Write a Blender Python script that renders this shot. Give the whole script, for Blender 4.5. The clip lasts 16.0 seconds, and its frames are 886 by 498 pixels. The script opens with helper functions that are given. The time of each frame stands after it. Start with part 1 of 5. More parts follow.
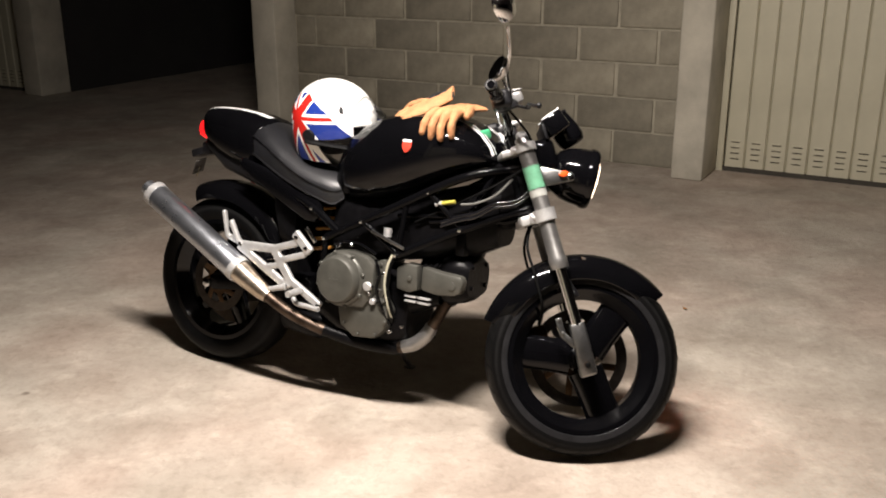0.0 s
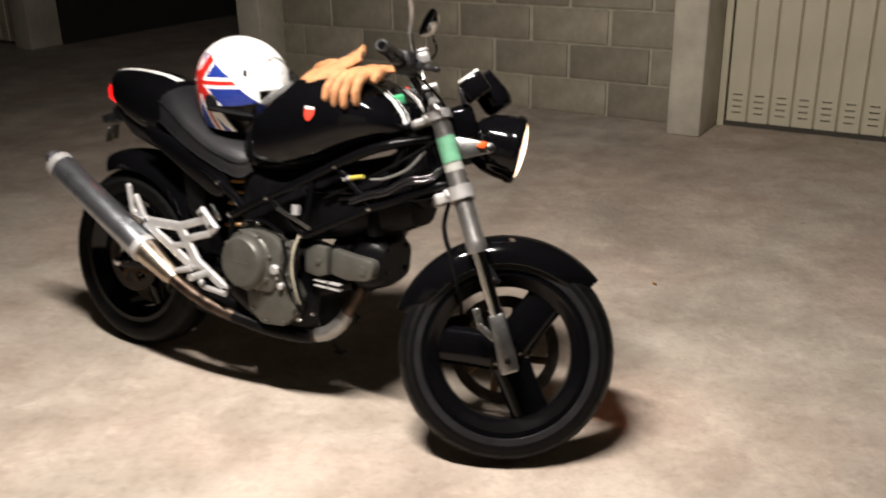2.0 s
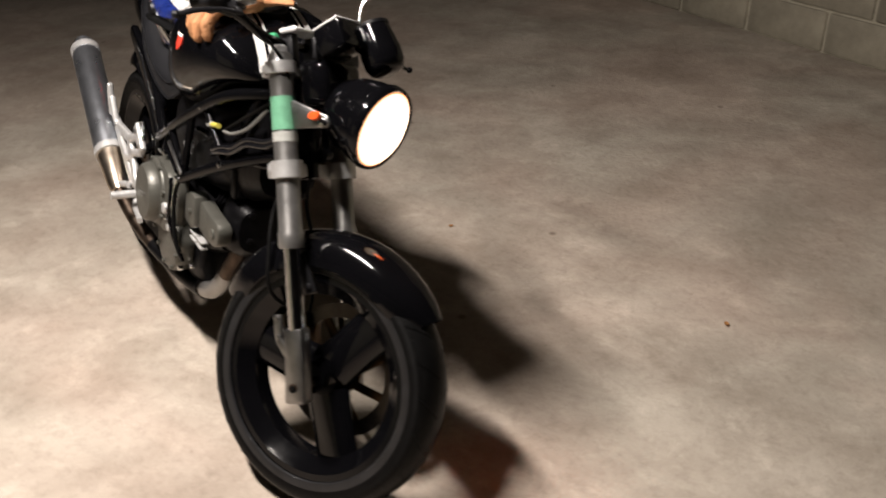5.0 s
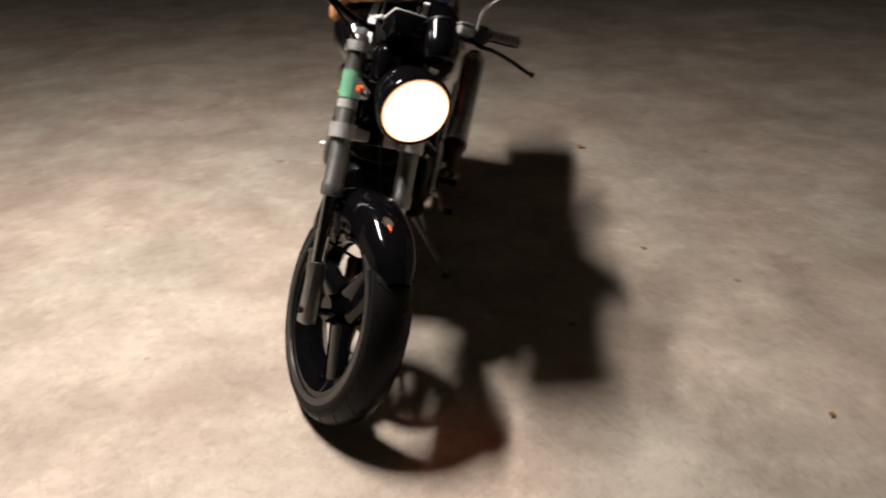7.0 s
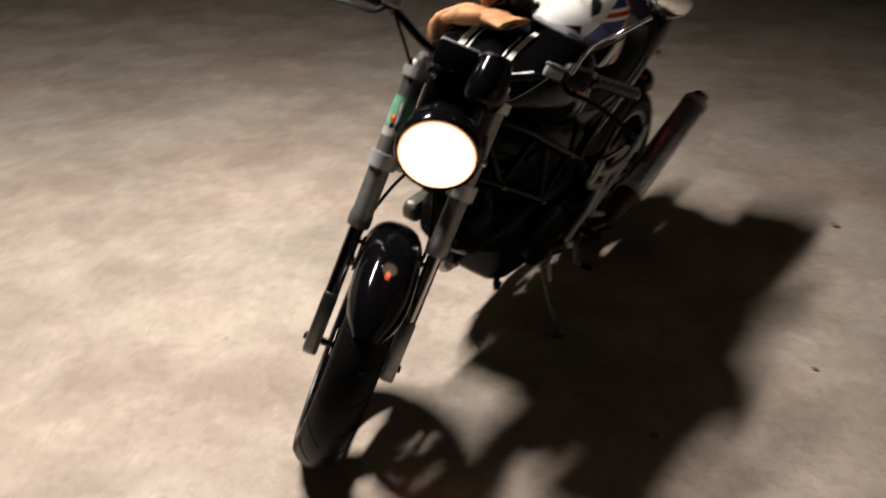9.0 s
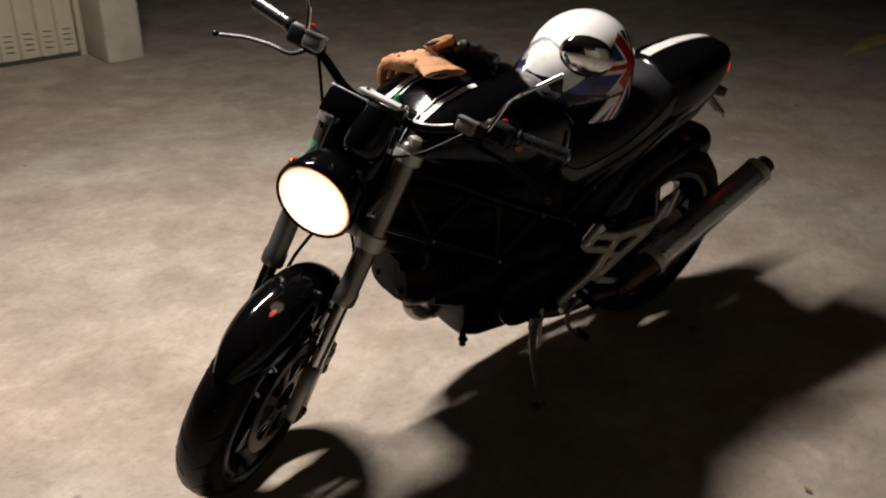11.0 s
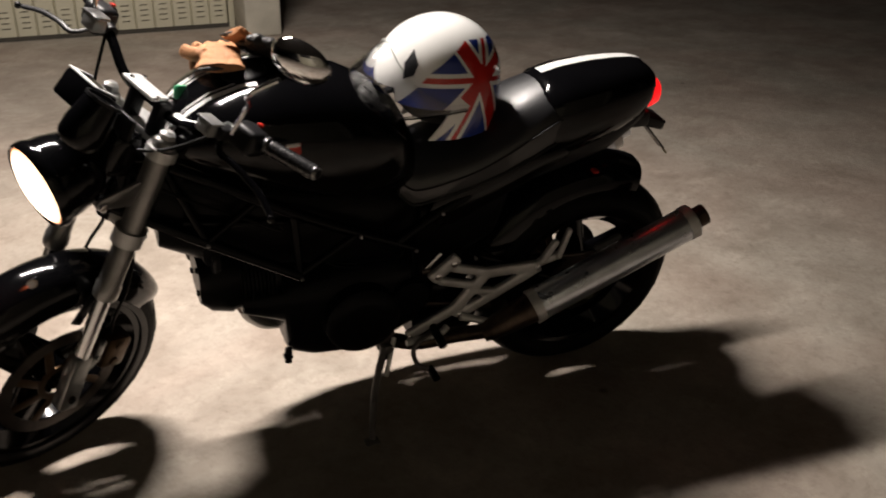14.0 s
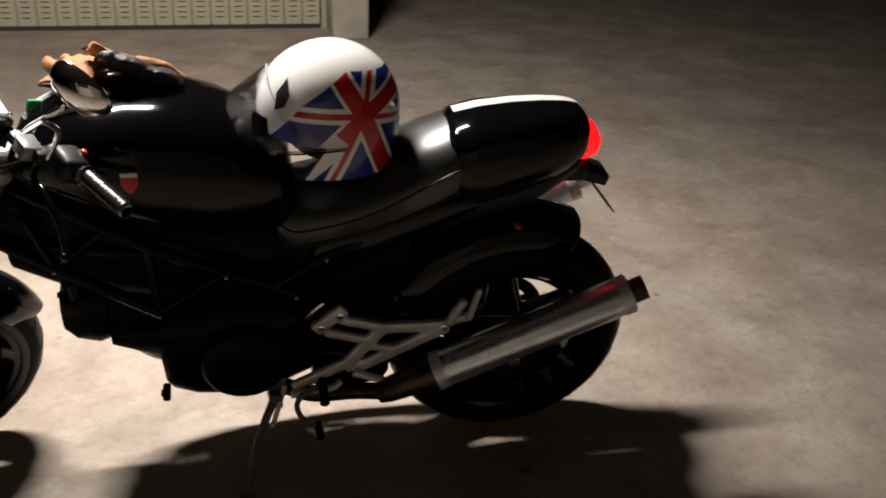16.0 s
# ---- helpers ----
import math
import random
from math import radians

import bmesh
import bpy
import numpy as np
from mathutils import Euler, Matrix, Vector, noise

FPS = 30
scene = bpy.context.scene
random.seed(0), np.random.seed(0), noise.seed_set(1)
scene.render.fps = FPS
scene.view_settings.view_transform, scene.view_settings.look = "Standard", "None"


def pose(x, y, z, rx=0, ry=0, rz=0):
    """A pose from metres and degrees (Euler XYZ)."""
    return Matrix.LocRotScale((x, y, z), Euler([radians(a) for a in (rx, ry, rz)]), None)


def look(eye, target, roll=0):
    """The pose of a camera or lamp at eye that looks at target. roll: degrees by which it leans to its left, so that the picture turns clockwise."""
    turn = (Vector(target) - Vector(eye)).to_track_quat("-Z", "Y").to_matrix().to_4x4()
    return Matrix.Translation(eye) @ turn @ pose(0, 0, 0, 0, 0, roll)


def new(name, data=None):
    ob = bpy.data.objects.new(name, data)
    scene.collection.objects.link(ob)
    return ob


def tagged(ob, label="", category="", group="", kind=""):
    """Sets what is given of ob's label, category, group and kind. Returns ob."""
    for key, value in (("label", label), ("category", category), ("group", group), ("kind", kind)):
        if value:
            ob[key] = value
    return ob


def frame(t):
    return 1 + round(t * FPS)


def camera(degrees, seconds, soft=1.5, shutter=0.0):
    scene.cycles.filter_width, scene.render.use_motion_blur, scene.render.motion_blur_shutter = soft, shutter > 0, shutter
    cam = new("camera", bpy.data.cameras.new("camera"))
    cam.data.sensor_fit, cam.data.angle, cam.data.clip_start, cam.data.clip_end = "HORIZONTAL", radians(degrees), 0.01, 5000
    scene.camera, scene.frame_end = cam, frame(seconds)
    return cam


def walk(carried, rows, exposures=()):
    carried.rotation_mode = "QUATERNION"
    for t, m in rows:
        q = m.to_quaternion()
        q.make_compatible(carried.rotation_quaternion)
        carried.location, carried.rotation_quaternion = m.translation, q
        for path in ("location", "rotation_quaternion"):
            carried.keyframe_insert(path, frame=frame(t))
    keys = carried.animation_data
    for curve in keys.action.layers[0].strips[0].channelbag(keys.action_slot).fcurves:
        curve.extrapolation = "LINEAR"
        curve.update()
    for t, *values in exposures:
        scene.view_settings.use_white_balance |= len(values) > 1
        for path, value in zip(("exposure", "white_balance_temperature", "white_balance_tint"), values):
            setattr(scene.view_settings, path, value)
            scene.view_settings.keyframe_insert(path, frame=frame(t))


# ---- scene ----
cam = camera(51.1, 16.0, soft=1.8, shutter=0.8)
PATH = [
    (0, (0.651, 0.037, 1.571), (0.388, 1.919, 0.947), -0.2),
    (0.5, (0.568, 0.052, 1.563), (0.349, 1.944, 0.952), 0.5),
    (1, (0.6, 0.111, 1.554), (0.377, 1.991, 0.909), 1.3),
    (1.5, (0.799, 0.254, 1.558), (0.494, 2.12, 0.905), -0.3),
    (2, (0.969, 0.432, 1.555), (0.634, 2.264, 0.825), -1.2),
    (2.5, (1.094, 0.681, 1.557), (0.708, 2.48, 0.773), 2.1),
    (3, (1.284, 0.864, 1.538), (0.67, 2.578, 0.711), 0.2),
    (3.1, (1.388, 0.932, 1.536), (0.682, 2.618, 0.724), -0.8),
    (3.5, (1.615, 0.966, 1.596), (0.698, 2.522, 0.738), -0.1),
    (4, (1.803, 1.125, 1.565), (0.774, 2.617, 0.718), -1.5),
    (4.2, (1.837, 1.241, 1.572), (0.811, 2.717, 0.695), -1.4),
    (6.5, (2.697, 2.151, 1.541), (1.133, 3.004, 0.634), 0.4),
    (7, (2.885, 2.44, 1.553), (1.163, 2.949, 0.672), -1.1),
    (7.5, (2.824, 2.674, 1.545), (1.065, 2.997, 0.650), -1.1),
    (8, (2.703, 2.891, 1.579), (0.888, 3.134, 0.775), 0.7),
    (8.3, (2.634, 3.02, 1.573), (0.807, 3.207, 0.781), 0.0),
    (8.5, (2.651, 3.142, 1.565), (0.815, 3.15, 0.773), -0.7),
    (8.7, (2.644, 3.251, 1.567), (0.833, 3.092, 0.733), -0.2),
    (10.8, (2.248, 4.12, 1.600), (0.661, 3.269, 0.729), -1.0),
    (11, (2.219, 4.194, 1.587), (0.642, 3.291, 0.753), -1.0),
    (11.5, (2.115, 4.32, 1.573), (0.583, 3.314, 0.773), 0.3),
    (12, (1.971, 4.465, 1.585), (0.478, 3.396, 0.792), -1.4),
    (12.5, (1.86, 4.72, 1.577), (0.462, 3.555, 0.750), -1.7),
    (13, (1.719, 4.85, 1.558), (0.415, 3.589, 0.715), -2.9),
    (13.5, (1.509, 4.843, 1.549), (0.199, 3.585, 0.712), 0.3),
    (14, (1.362, 4.91, 1.544), (0.106, 3.6, 0.703), 0.5),
    (14.5, (1.194, 5.075, 1.554), (0.034, 3.703, 0.675), 0.6),
    (15, (1.037, 5.163, 1.536), (-0.059, 3.729, 0.675), 0.1),
    (15.5, (0.826, 5.099, 1.538), (-0.264, 3.641, 0.709), 2.3),
    (16, (0.702, 5.078, 1.558), (-0.307, 3.57, 0.719), 2.0),
]
walk(cam, [(t, look(eye, target, roll)) for t, eye, target, roll in PATH],
     exposures=[(0.0, 0.0), (1.5, -0.05), (2.5, -0.2), (3.5, -0.22), (6.5, -0.3), (7.0, -0.32), (8.0, -0.27), (8.5, -0.32), (11.0, -0.68), (12.5, -0.58), (13.5, -0.18), (14.0, -0.31), (15.0, -0.40), (16.0, -0.26)])

# ---- light ----
HALL = radians(-21.2)                      # the hall's long axis, turned from world x
HM = Matrix.Rotation(HALL, 4, "Z")         # hall (u along, v across, z up) -> world
# faint violet background added to lift the blacks, not a light of the hall
world = bpy.data.worlds.new("violet_fill")
world.use_nodes = True
world.node_tree.nodes["Background"].inputs[0].default_value = (0.85, 0.68, 1.0, 1)
world.node_tree.nodes["Background"].inputs[1].default_value = 0.005
scene.world = world
# one ceiling batten with its tube along the hall: it throws light to both sides and straight down
TUBE = HM @ Vector((-0.59, 1.97, 2.90))
for tilt in (-38, 38):
    tube_data = bpy.data.lights.new("ceiling_tube_light", "AREA")
    tube_data.shape, tube_data.size, tube_data.size_y = "RECTANGLE", 1.0, 0.12
    tube_data.energy, tube_data.color = 135, (1.0, 0.905, 0.842)
    tube_data.spread = radians(156)
    tube = new("ceiling_tube_light", tube_data)
    tube.matrix_world = Matrix.Translation(TUBE) @ HM @ Matrix.Rotation(radians(tilt), 4, "X")
scene.view_settings.exposure = 0.0

# ---- materials ----
def mat(name, color, rough=0.5, metal=0.0, var=0.15, scale=8.0, bump=0.0, bscale=60.0, coat=0.0, color2=None, rvar=0.1, spec=0.5):
    """A principled material with mottled colour, uneven gloss and fine relief, in object space."""
    m = bpy.data.materials.new(name)
    m.use_nodes = True
    nt = m.node_tree
    b = nt.nodes["Principled BSDF"]
    tc = nt.nodes.new("ShaderNodeTexCoord")
    n1 = nt.nodes.new("ShaderNodeTexNoise")
    n1.inputs["Scale"].default_value, n1.inputs["Detail"].default_value, n1.inputs["Roughness"].default_value = scale, 6, 0.62
    nt.links.new(tc.outputs["Object"], n1.inputs["Vector"])
    ramp = nt.nodes.new("ShaderNodeValToRGB")
    ramp.color_ramp.elements[0].position, ramp.color_ramp.elements[1].position = 0.3, 0.72
    dark = color2 or tuple(c * (1 - var) for c in color)
    light = tuple(min(1, c * (1 + var)) for c in color)
    ramp.color_ramp.elements[0].color, ramp.color_ramp.elements[1].color = (*dark, 1), (*light, 1)
    nt.links.new(n1.outputs["Fac"], ramp.inputs["Fac"])
    nt.links.new(ramp.outputs["Color"], b.inputs["Base Color"])
    n2 = nt.nodes.new("ShaderNodeTexNoise")
    n2.inputs["Scale"].default_value, n2.inputs["Detail"].default_value = bscale, 8
    nt.links.new(tc.outputs["Object"], n2.inputs["Vector"])
    mr = nt.nodes.new("ShaderNodeMapRange")
    mr.inputs["To Min"].default_value, mr.inputs["To Max"].default_value = max(0.02, rough - rvar), min(1, rough + rvar)
    nt.links.new(n2.outputs["Fac"], mr.inputs["Value"])
    nt.links.new(mr.outputs["Result"], b.inputs["Roughness"])
    b.inputs["Metallic"].default_value = metal
    b.inputs["Coat Weight"].default_value = coat
    b.inputs["Specular IOR Level"].default_value = spec
    b.inputs["Coat Roughness"].default_value = 0.06
    if bump:
        bp = nt.nodes.new("ShaderNodeBump")
        bp.inputs["Strength"].default_value, bp.inputs["Distance"].default_value = bump, 0.01
        nt.links.new(n2.outputs["Fac"], bp.inputs["Height"])
        nt.links.new(bp.outputs["Normal"], b.inputs["Normal"])
    return m


def glow(name, color, strength):
    m = mat(name, color, 0.2, var=0.05)
    b = m.node_tree.nodes["Principled BSDF"]
    b.inputs["Emission Color"].default_value = (*color, 1)
    b.inputs["Emission Strength"].default_value = strength
    return m


def concrete_floor():
    """Worn screed: broad clouds of tone and tint, hand-sized patches, torn pale flakes, dark specks and drips."""
    m = mat("floor_concrete", (0.428, 0.380, 0.328), 0.78, var=0.10, scale=1.3, bump=0.42, bscale=45, color2=(0.318, 0.274, 0.232))
    nt = m.node_tree
    b = nt.nodes["Principled BSDF"]
    tc = nt.nodes["Texture Coordinate"]
    colour = b.inputs["Base Color"].links[0].from_socket

    def layer(below, kind, scale, stops, detail=8, rough=0.6, bend=0.0, amount=1.0):
        """Multiplies the colour below by a ramp over a noise or over the distance to scattered points."""
        if kind == "noise":
            n = nt.nodes.new("ShaderNodeTexNoise")
            n.inputs["Detail"].default_value, n.inputs["Roughness"].default_value, n.inputs["Distortion"].default_value = detail, rough, bend
            value = n.outputs["Fac"]
        else:
            n = nt.nodes.new("ShaderNodeTexVoronoi")
            value = n.outputs["Distance"]
        n.inputs["Scale"].default_value = scale
        nt.links.new(tc.outputs["Object"], n.inputs["Vector"])
        r = nt.nodes.new("ShaderNodeValToRGB")
        (p0, c0), (p1, c1) = stops
        r.color_ramp.elements[0].position, r.color_ramp.elements[1].position = p0, p1
        r.color_ramp.elements[0].color, r.color_ramp.elements[1].color = (*c0, 1), (*c1, 1)
        nt.links.new(value, r.inputs["Fac"])
        mx = nt.nodes.new("ShaderNodeMix")
        mx.data_type, mx.blend_type = "RGBA", "MULTIPLY"
        mx.inputs["Factor"].default_value = amount
        nt.links.new(below, mx.inputs[6])
        nt.links.new(r.outputs["Color"], mx.inputs[7])
        return mx.outputs[2]

    colour = layer(colour, "noise", 0.9, ((0.38, (1.03, 0.98, 0.96)), (0.62, (0.98, 1.01, 1.0))), 4, 0.5, 0.6)
    colour = layer(colour, "noise", 3.1, ((0.36, (0.80, 0.775, 0.745)), (0.62, (1.07, 1.07, 1.06))), 12, 0.62, 0.35)
    colour = layer(colour, "noise", 7.0, ((0.52, (0.97, 0.965, 0.96)), (0.63, (1.12, 1.12, 1.12))), 12, 0.74, 0.3)
    colour = layer(colour, "noise", 24.0, ((0.34, (0.86, 0.85, 0.84)), (0.52, (1.04, 1.04, 1.04))), 10, 0.75, 0.2)
    colour = layer(colour, "points", 2.6, ((0.018, (0.35, 0.30, 0.27)), (0.05, (1, 1, 1))), amount=0.8)
    colour = layer(colour, "points", 9.0, ((0.012, (0.55, 0.50, 0.46)), (0.06, (1, 1, 1))), amount=0.5)
    nt.links.new(colour, b.inputs["Base Color"])
    return m


def block_concrete():
    """Concrete block: its tone differs from block to block."""
    m = mat("block_concrete", (0.275, 0.250, 0.190), 0.9, var=0.26, scale=6, bump=0.5, bscale=90)
    nt = m.node_tree
    b = nt.nodes["Principled BSDF"]
    base = b.inputs["Base Color"].links[0].from_socket
    oi = nt.nodes.new("ShaderNodeObjectInfo")
    mr = nt.nodes.new("ShaderNodeMapRange")
    mr.inputs["To Min"].default_value, mr.inputs["To Max"].default_value = 0.80, 1.18
    nt.links.new(oi.outputs["Random"], mr.inputs["Value"])
    mx = nt.nodes.new("ShaderNodeVectorMath")
    mx.operation = "SCALE"
    nt.links.new(base, mx.inputs[0])
    nt.links.new(mr.outputs["Result"], mx.inputs["Scale"])
    nt.links.new(mx.outputs["Vector"], b.inputs["Base Color"])
    return m


FLOOR = concrete_floor()
BLOCK = block_concrete()
MORTAR = mat("mortar", (0.40, 0.368, 0.285), 0.95, var=0.2, scale=12, bump=0.5, bscale=120)
PILLAR = mat("pillar_concrete", (0.44, 0.41, 0.335), 0.85, var=0.22, scale=3, bump=0.3, bscale=70)
# near-black albedo stands in for unlit surfaces and keeps bounce off the shadows
PLASTER = mat("unlit_plaster", (0.024, 0.022, 0.021), 0.95, var=0.2, scale=2, bump=0.3)
DOORPAINT = mat("door_paint", (0.50, 0.47, 0.35), 0.45, var=0.1, scale=3, bump=0.04, bscale=25)
DOORDARK = mat("door_shadow_gap", (0.05, 0.045, 0.035), 0.9)
YELLOW = mat("yellow_floor_paint", (0.74, 0.56, 0.15), 0.7, var=0.25, scale=9, color2=(0.46, 0.34, 0.11))
LEAF = mat("dry_leaf", (0.30, 0.14, 0.04), 0.7, var=0.3, scale=40)

BLACK = mat("black_gloss_paint", (0.0022, 0.0022, 0.0027), 0.085, var=0.2, rvar=0.03, spec=0.26)
SATIN = mat("black_satin_plastic", (0.007, 0.007, 0.008), 0.42, var=0.25, scale=14, spec=0.28, bump=0.05, bscale=200)
FRAMEBLK = mat("black_frame_paint", (0.0022, 0.0022, 0.0026), 0.18, var=0.2, spec=0.11)
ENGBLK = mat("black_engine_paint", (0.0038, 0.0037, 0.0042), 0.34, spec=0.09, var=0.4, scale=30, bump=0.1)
RUBBER = mat("tyre_rubber", (0.003, 0.003, 0.003), 0.5, spec=0.08, var=0.3, scale=25, bump=0.15, bscale=120)
GRIP = mat("grip_rubber", (0.015, 0.015, 0.016), 0.26, spec=0.75, var=0.25, scale=30, bump=0.1)
SCUFF = mat("scuffed_rubber", (0.005, 0.005, 0.005), 0.65, spec=0.1, var=0.35, scale=30, bump=0.15)
RING = mat("tyre_wall_sheen", (0.013, 0.013, 0.014), 0.34, spec=0.4, var=0.35, scale=18, bump=0.1)
WORN = mat("worn_tread", (0.0045, 0.0045, 0.0045), 0.36, spec=0.10, var=0.3, scale=14, bump=0.15, bscale=90)
VINYL = mat("seat_vinyl", (0.010, 0.0103, 0.0118), 0.33, spec=0.85, var=0.2, scale=12, bump=0.05, bscale=420)
ALU = mat("cast_aluminium", (0.56, 0.56, 0.55), 0.45, 0.55, var=0.2, scale=20, bump=0.06, bscale=180)
BRUSH = mat("brushed_aluminium", (0.62, 0.65, 0.70), 0.29, 0.96, var=0.20, scale=11, bscale=26, rvar=0.06)
SILVER = mat("satin_silver", (0.80, 0.80, 0.79), 0.36, 0.20, var=0.08, scale=30, bump=0.03, bscale=150)
FORKMET = mat("grey_fork_metal", (0.29, 0.285, 0.275), 0.34, 0.8, var=0.2, scale=18, bump=0.03)
CHROME = mat("chrome", (0.70, 0.70, 0.70), 0.12, 1.0, var=0.08, rvar=0.06)
STEEL = mat("heat_stained_steel", (0.095, 0.072, 0.056), 0.45, 1.0, var=0.35, scale=16, color2=(0.022, 0.015, 0.011))
CONE = mat("straw_tinted_steel", (0.62, 0.55, 0.46), 0.32, 1.0, var=0.25, scale=12, color2=(0.42, 0.34, 0.26))
TANKMET = mat("grey_reservoir_plastic", (0.25, 0.25, 0.245), 0.30, 0.3, var=0.2, scale=20)
LUG = mat("dull_cast_aluminium", (0.27, 0.27, 0.265), 0.34, 1.0, var=0.2, scale=20, bump=0.06, bscale=180)
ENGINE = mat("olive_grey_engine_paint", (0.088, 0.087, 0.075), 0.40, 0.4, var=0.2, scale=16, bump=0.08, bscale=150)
STANDMET = mat("worn_dark_steel", (0.11, 0.10, 0.095), 0.5, var=0.35, scale=25, bump=0.08)
BRONZE = mat("bronze_caliper", (0.075, 0.044, 0.022), 0.4, 0.8, var=0.3)
DISC = mat("brake_disc_steel", (0.07, 0.06, 0.052), 0.35, 1.0, var=0.3, scale=30)
SPRING = mat("yellow_spring", (0.36, 0.17, 0.03), 0.4, var=0.2)
GREEN = mat("green_tape", (0.16, 0.42, 0.26), 0.5, var=0.2, scale=30)
GREENKEY = mat("green_key_tag", (0.05, 0.33, 0.15), 0.4)
HOSE = mat("shiny_black_hose", (0.006, 0.006, 0.007), 0.12, spec=0.6, var=0.2)
CABLE = mat("grey_cable", (0.14, 0.14, 0.13), 0.3)
PALE = mat("pale_label", (0.40, 0.41, 0.38), 0.5, var=0.15, scale=40)
REDPL = mat("red_plastic", (0.5, 0.02, 0.01), 0.3)
ORANGE = mat("orange_lens", (0.75, 0.10, 0.02), 0.2, coat=0.5)
REDDECAL = mat("red_decal", (0.60, 0.05, 0.03), 0.3)
WHITE = mat("white_decal", (0.75, 0.75, 0.73), 0.35, var=0.05)
YELCABLE = mat("yellow_connector", (0.40, 0.36, 0.06), 0.45)
CREAM = mat("cream_cable_sleeve", (0.42, 0.40, 0.30), 0.5)
HEADGLASS = glow("lit_headlamp_glass", (1.0, 0.76, 0.56), 5.0)
HEADMID = glow("lit_headlamp_outer_glass", (1.0, 0.66, 0.42), 3.2)
HEADEDGE = glow("lit_headlamp_edge", (1.0, 0.40, 0.18), 1.6)
TAILGLASS = glow("lit_tail_lamp", (1.0, 0.01, 0.012), 1.6)
MIRROR = mat("mirror_glass", (0.85, 0.85, 0.85), 0.02, 1.0, var=0.01, rvar=0.01)
TAN = mat("tan_leather", (0.40, 0.190, 0.085), 0.68, spec=0.3, var=0.22, scale=22, bump=0.35, bscale=160)
BLKLEATHER = mat("black_leather", (0.012, 0.011, 0.010), 0.5, var=0.3, scale=30, bump=0.3, bscale=160)
SMOKED = mat("grey_plate_back", (0.085, 0.078, 0.070), 0.5, var=0.15)
PLATEMAT = mat("number_plate_yellowed", (0.42, 0.38, 0.24), 0.5)
LINING = mat("helmet_lining", (0.012, 0.012, 0.012), 0.9)


def helmet_shell():
    """White gloss shell with a flag of red, white and blue on both flanks, laid out in the side view."""
    m = mat("helmet_paint", (0.88, 0.88, 0.85), 0.16, var=0.03, coat=0.5, rvar=0.04)
    nt = m.node_tree
    b = nt.nodes["Principled BSDF"]
    base = b.inputs["Base Color"].links[0].from_socket
    tc = nt.nodes["Texture Coordinate"]
    sep = nt.nodes.new("ShaderNodeSeparateXYZ")
    nt.links.new(tc.outputs["Object"], sep.inputs[0])

    def op(kind, a, c=None):
        n = nt.nodes.new("ShaderNodeMath")
        n.operation = kind
        for k, v in enumerate((a, c)):
            if v is None:
                continue
            if isinstance(v, (int, float)):
                n.inputs[k].default_value = v
            else:
                nt.links.new(v, n.inputs[k])
        return n.outputs[0]

    x, z = sep.outputs["X"], sep.outputs["Z"]
    dx, dz = op("ADD", x, 0.053), op("SUBTRACT", z, 0.012)

    def band(angle, half, r0=0.0, r1=1.0):
        """One arm of the flag: from r0 to r1 along the angle, seen from the flank, nose to +x."""
        c, s = math.cos(radians(angle)), math.sin(radians(angle))
        d = op("ABSOLUTE", op("SUBTRACT", op("MULTIPLY", dz, c), op("MULTIPLY", dx, s)))
        along = op("ADD", op("MULTIPLY", dx, c), op("MULTIPLY", dz, s))
        inside = op("MULTIPLY", op("GREATER_THAN", along, r0), op("LESS_THAN", along, r1))
        return op("MULTIPLY", op("LESS_THAN", d, half), inside)

    def either(*v):
        out = v[0]
        for k in v[1:]:
            out = op("MAXIMUM", out, k)
        return out

    # the flag's field: below a slanting line across the flank
    field = op("MULTIPLY", op("LESS_THAN", op("ADD", op("MULTIPLY", x, 0.56), op("MULTIPLY", z, 0.83)), 0.062), op("LESS_THAN", op("ADD", x, op("MULTIPLY", z, 0.9)), 0.090))
    field = op("MULTIPLY", field, op("LESS_THAN", op("SUBTRACT", z, op("MULTIPLY", x, 0.12)), 0.095))
    arms = ((60, 0.0150), (-45, 0.0150), (150, 0.0150), (-108, 0.0150))
    thin = ((4, 0.0060), (-64, 0.0050), (102, 0.0050), (-165, 0.0050))
    white = either(*[band(a, h + 0.0065, -0.01) for a, h in arms], *[band(a, h + 0.0090) for a, h in thin])
    red = either(*[band(a, h, -0.014, 0.060 if a == -45 else 1.0) for a, h in arms], *[band(a, h) for a, h in thin])

    def blend(fac, a, col):
        n = nt.nodes.new("ShaderNodeMix")
        n.data_type = "RGBA"
        nt.links.new(fac, n.inputs[0])
        nt.links.new(a, n.inputs[6])
        n.inputs[7].default_value = (*col, 1)
        return n.outputs[2]

    out = blend(op("MULTIPLY", field, op("SUBTRACT", 1.0, white)), base, (0.015, 0.035, 0.22))
    out = blend(op("MULTIPLY", field, red), out, (0.52, 0.02, 0.015))
    nt.links.new(out, b.inputs["Base Color"])
    return m


HELMET = helmet_shell()


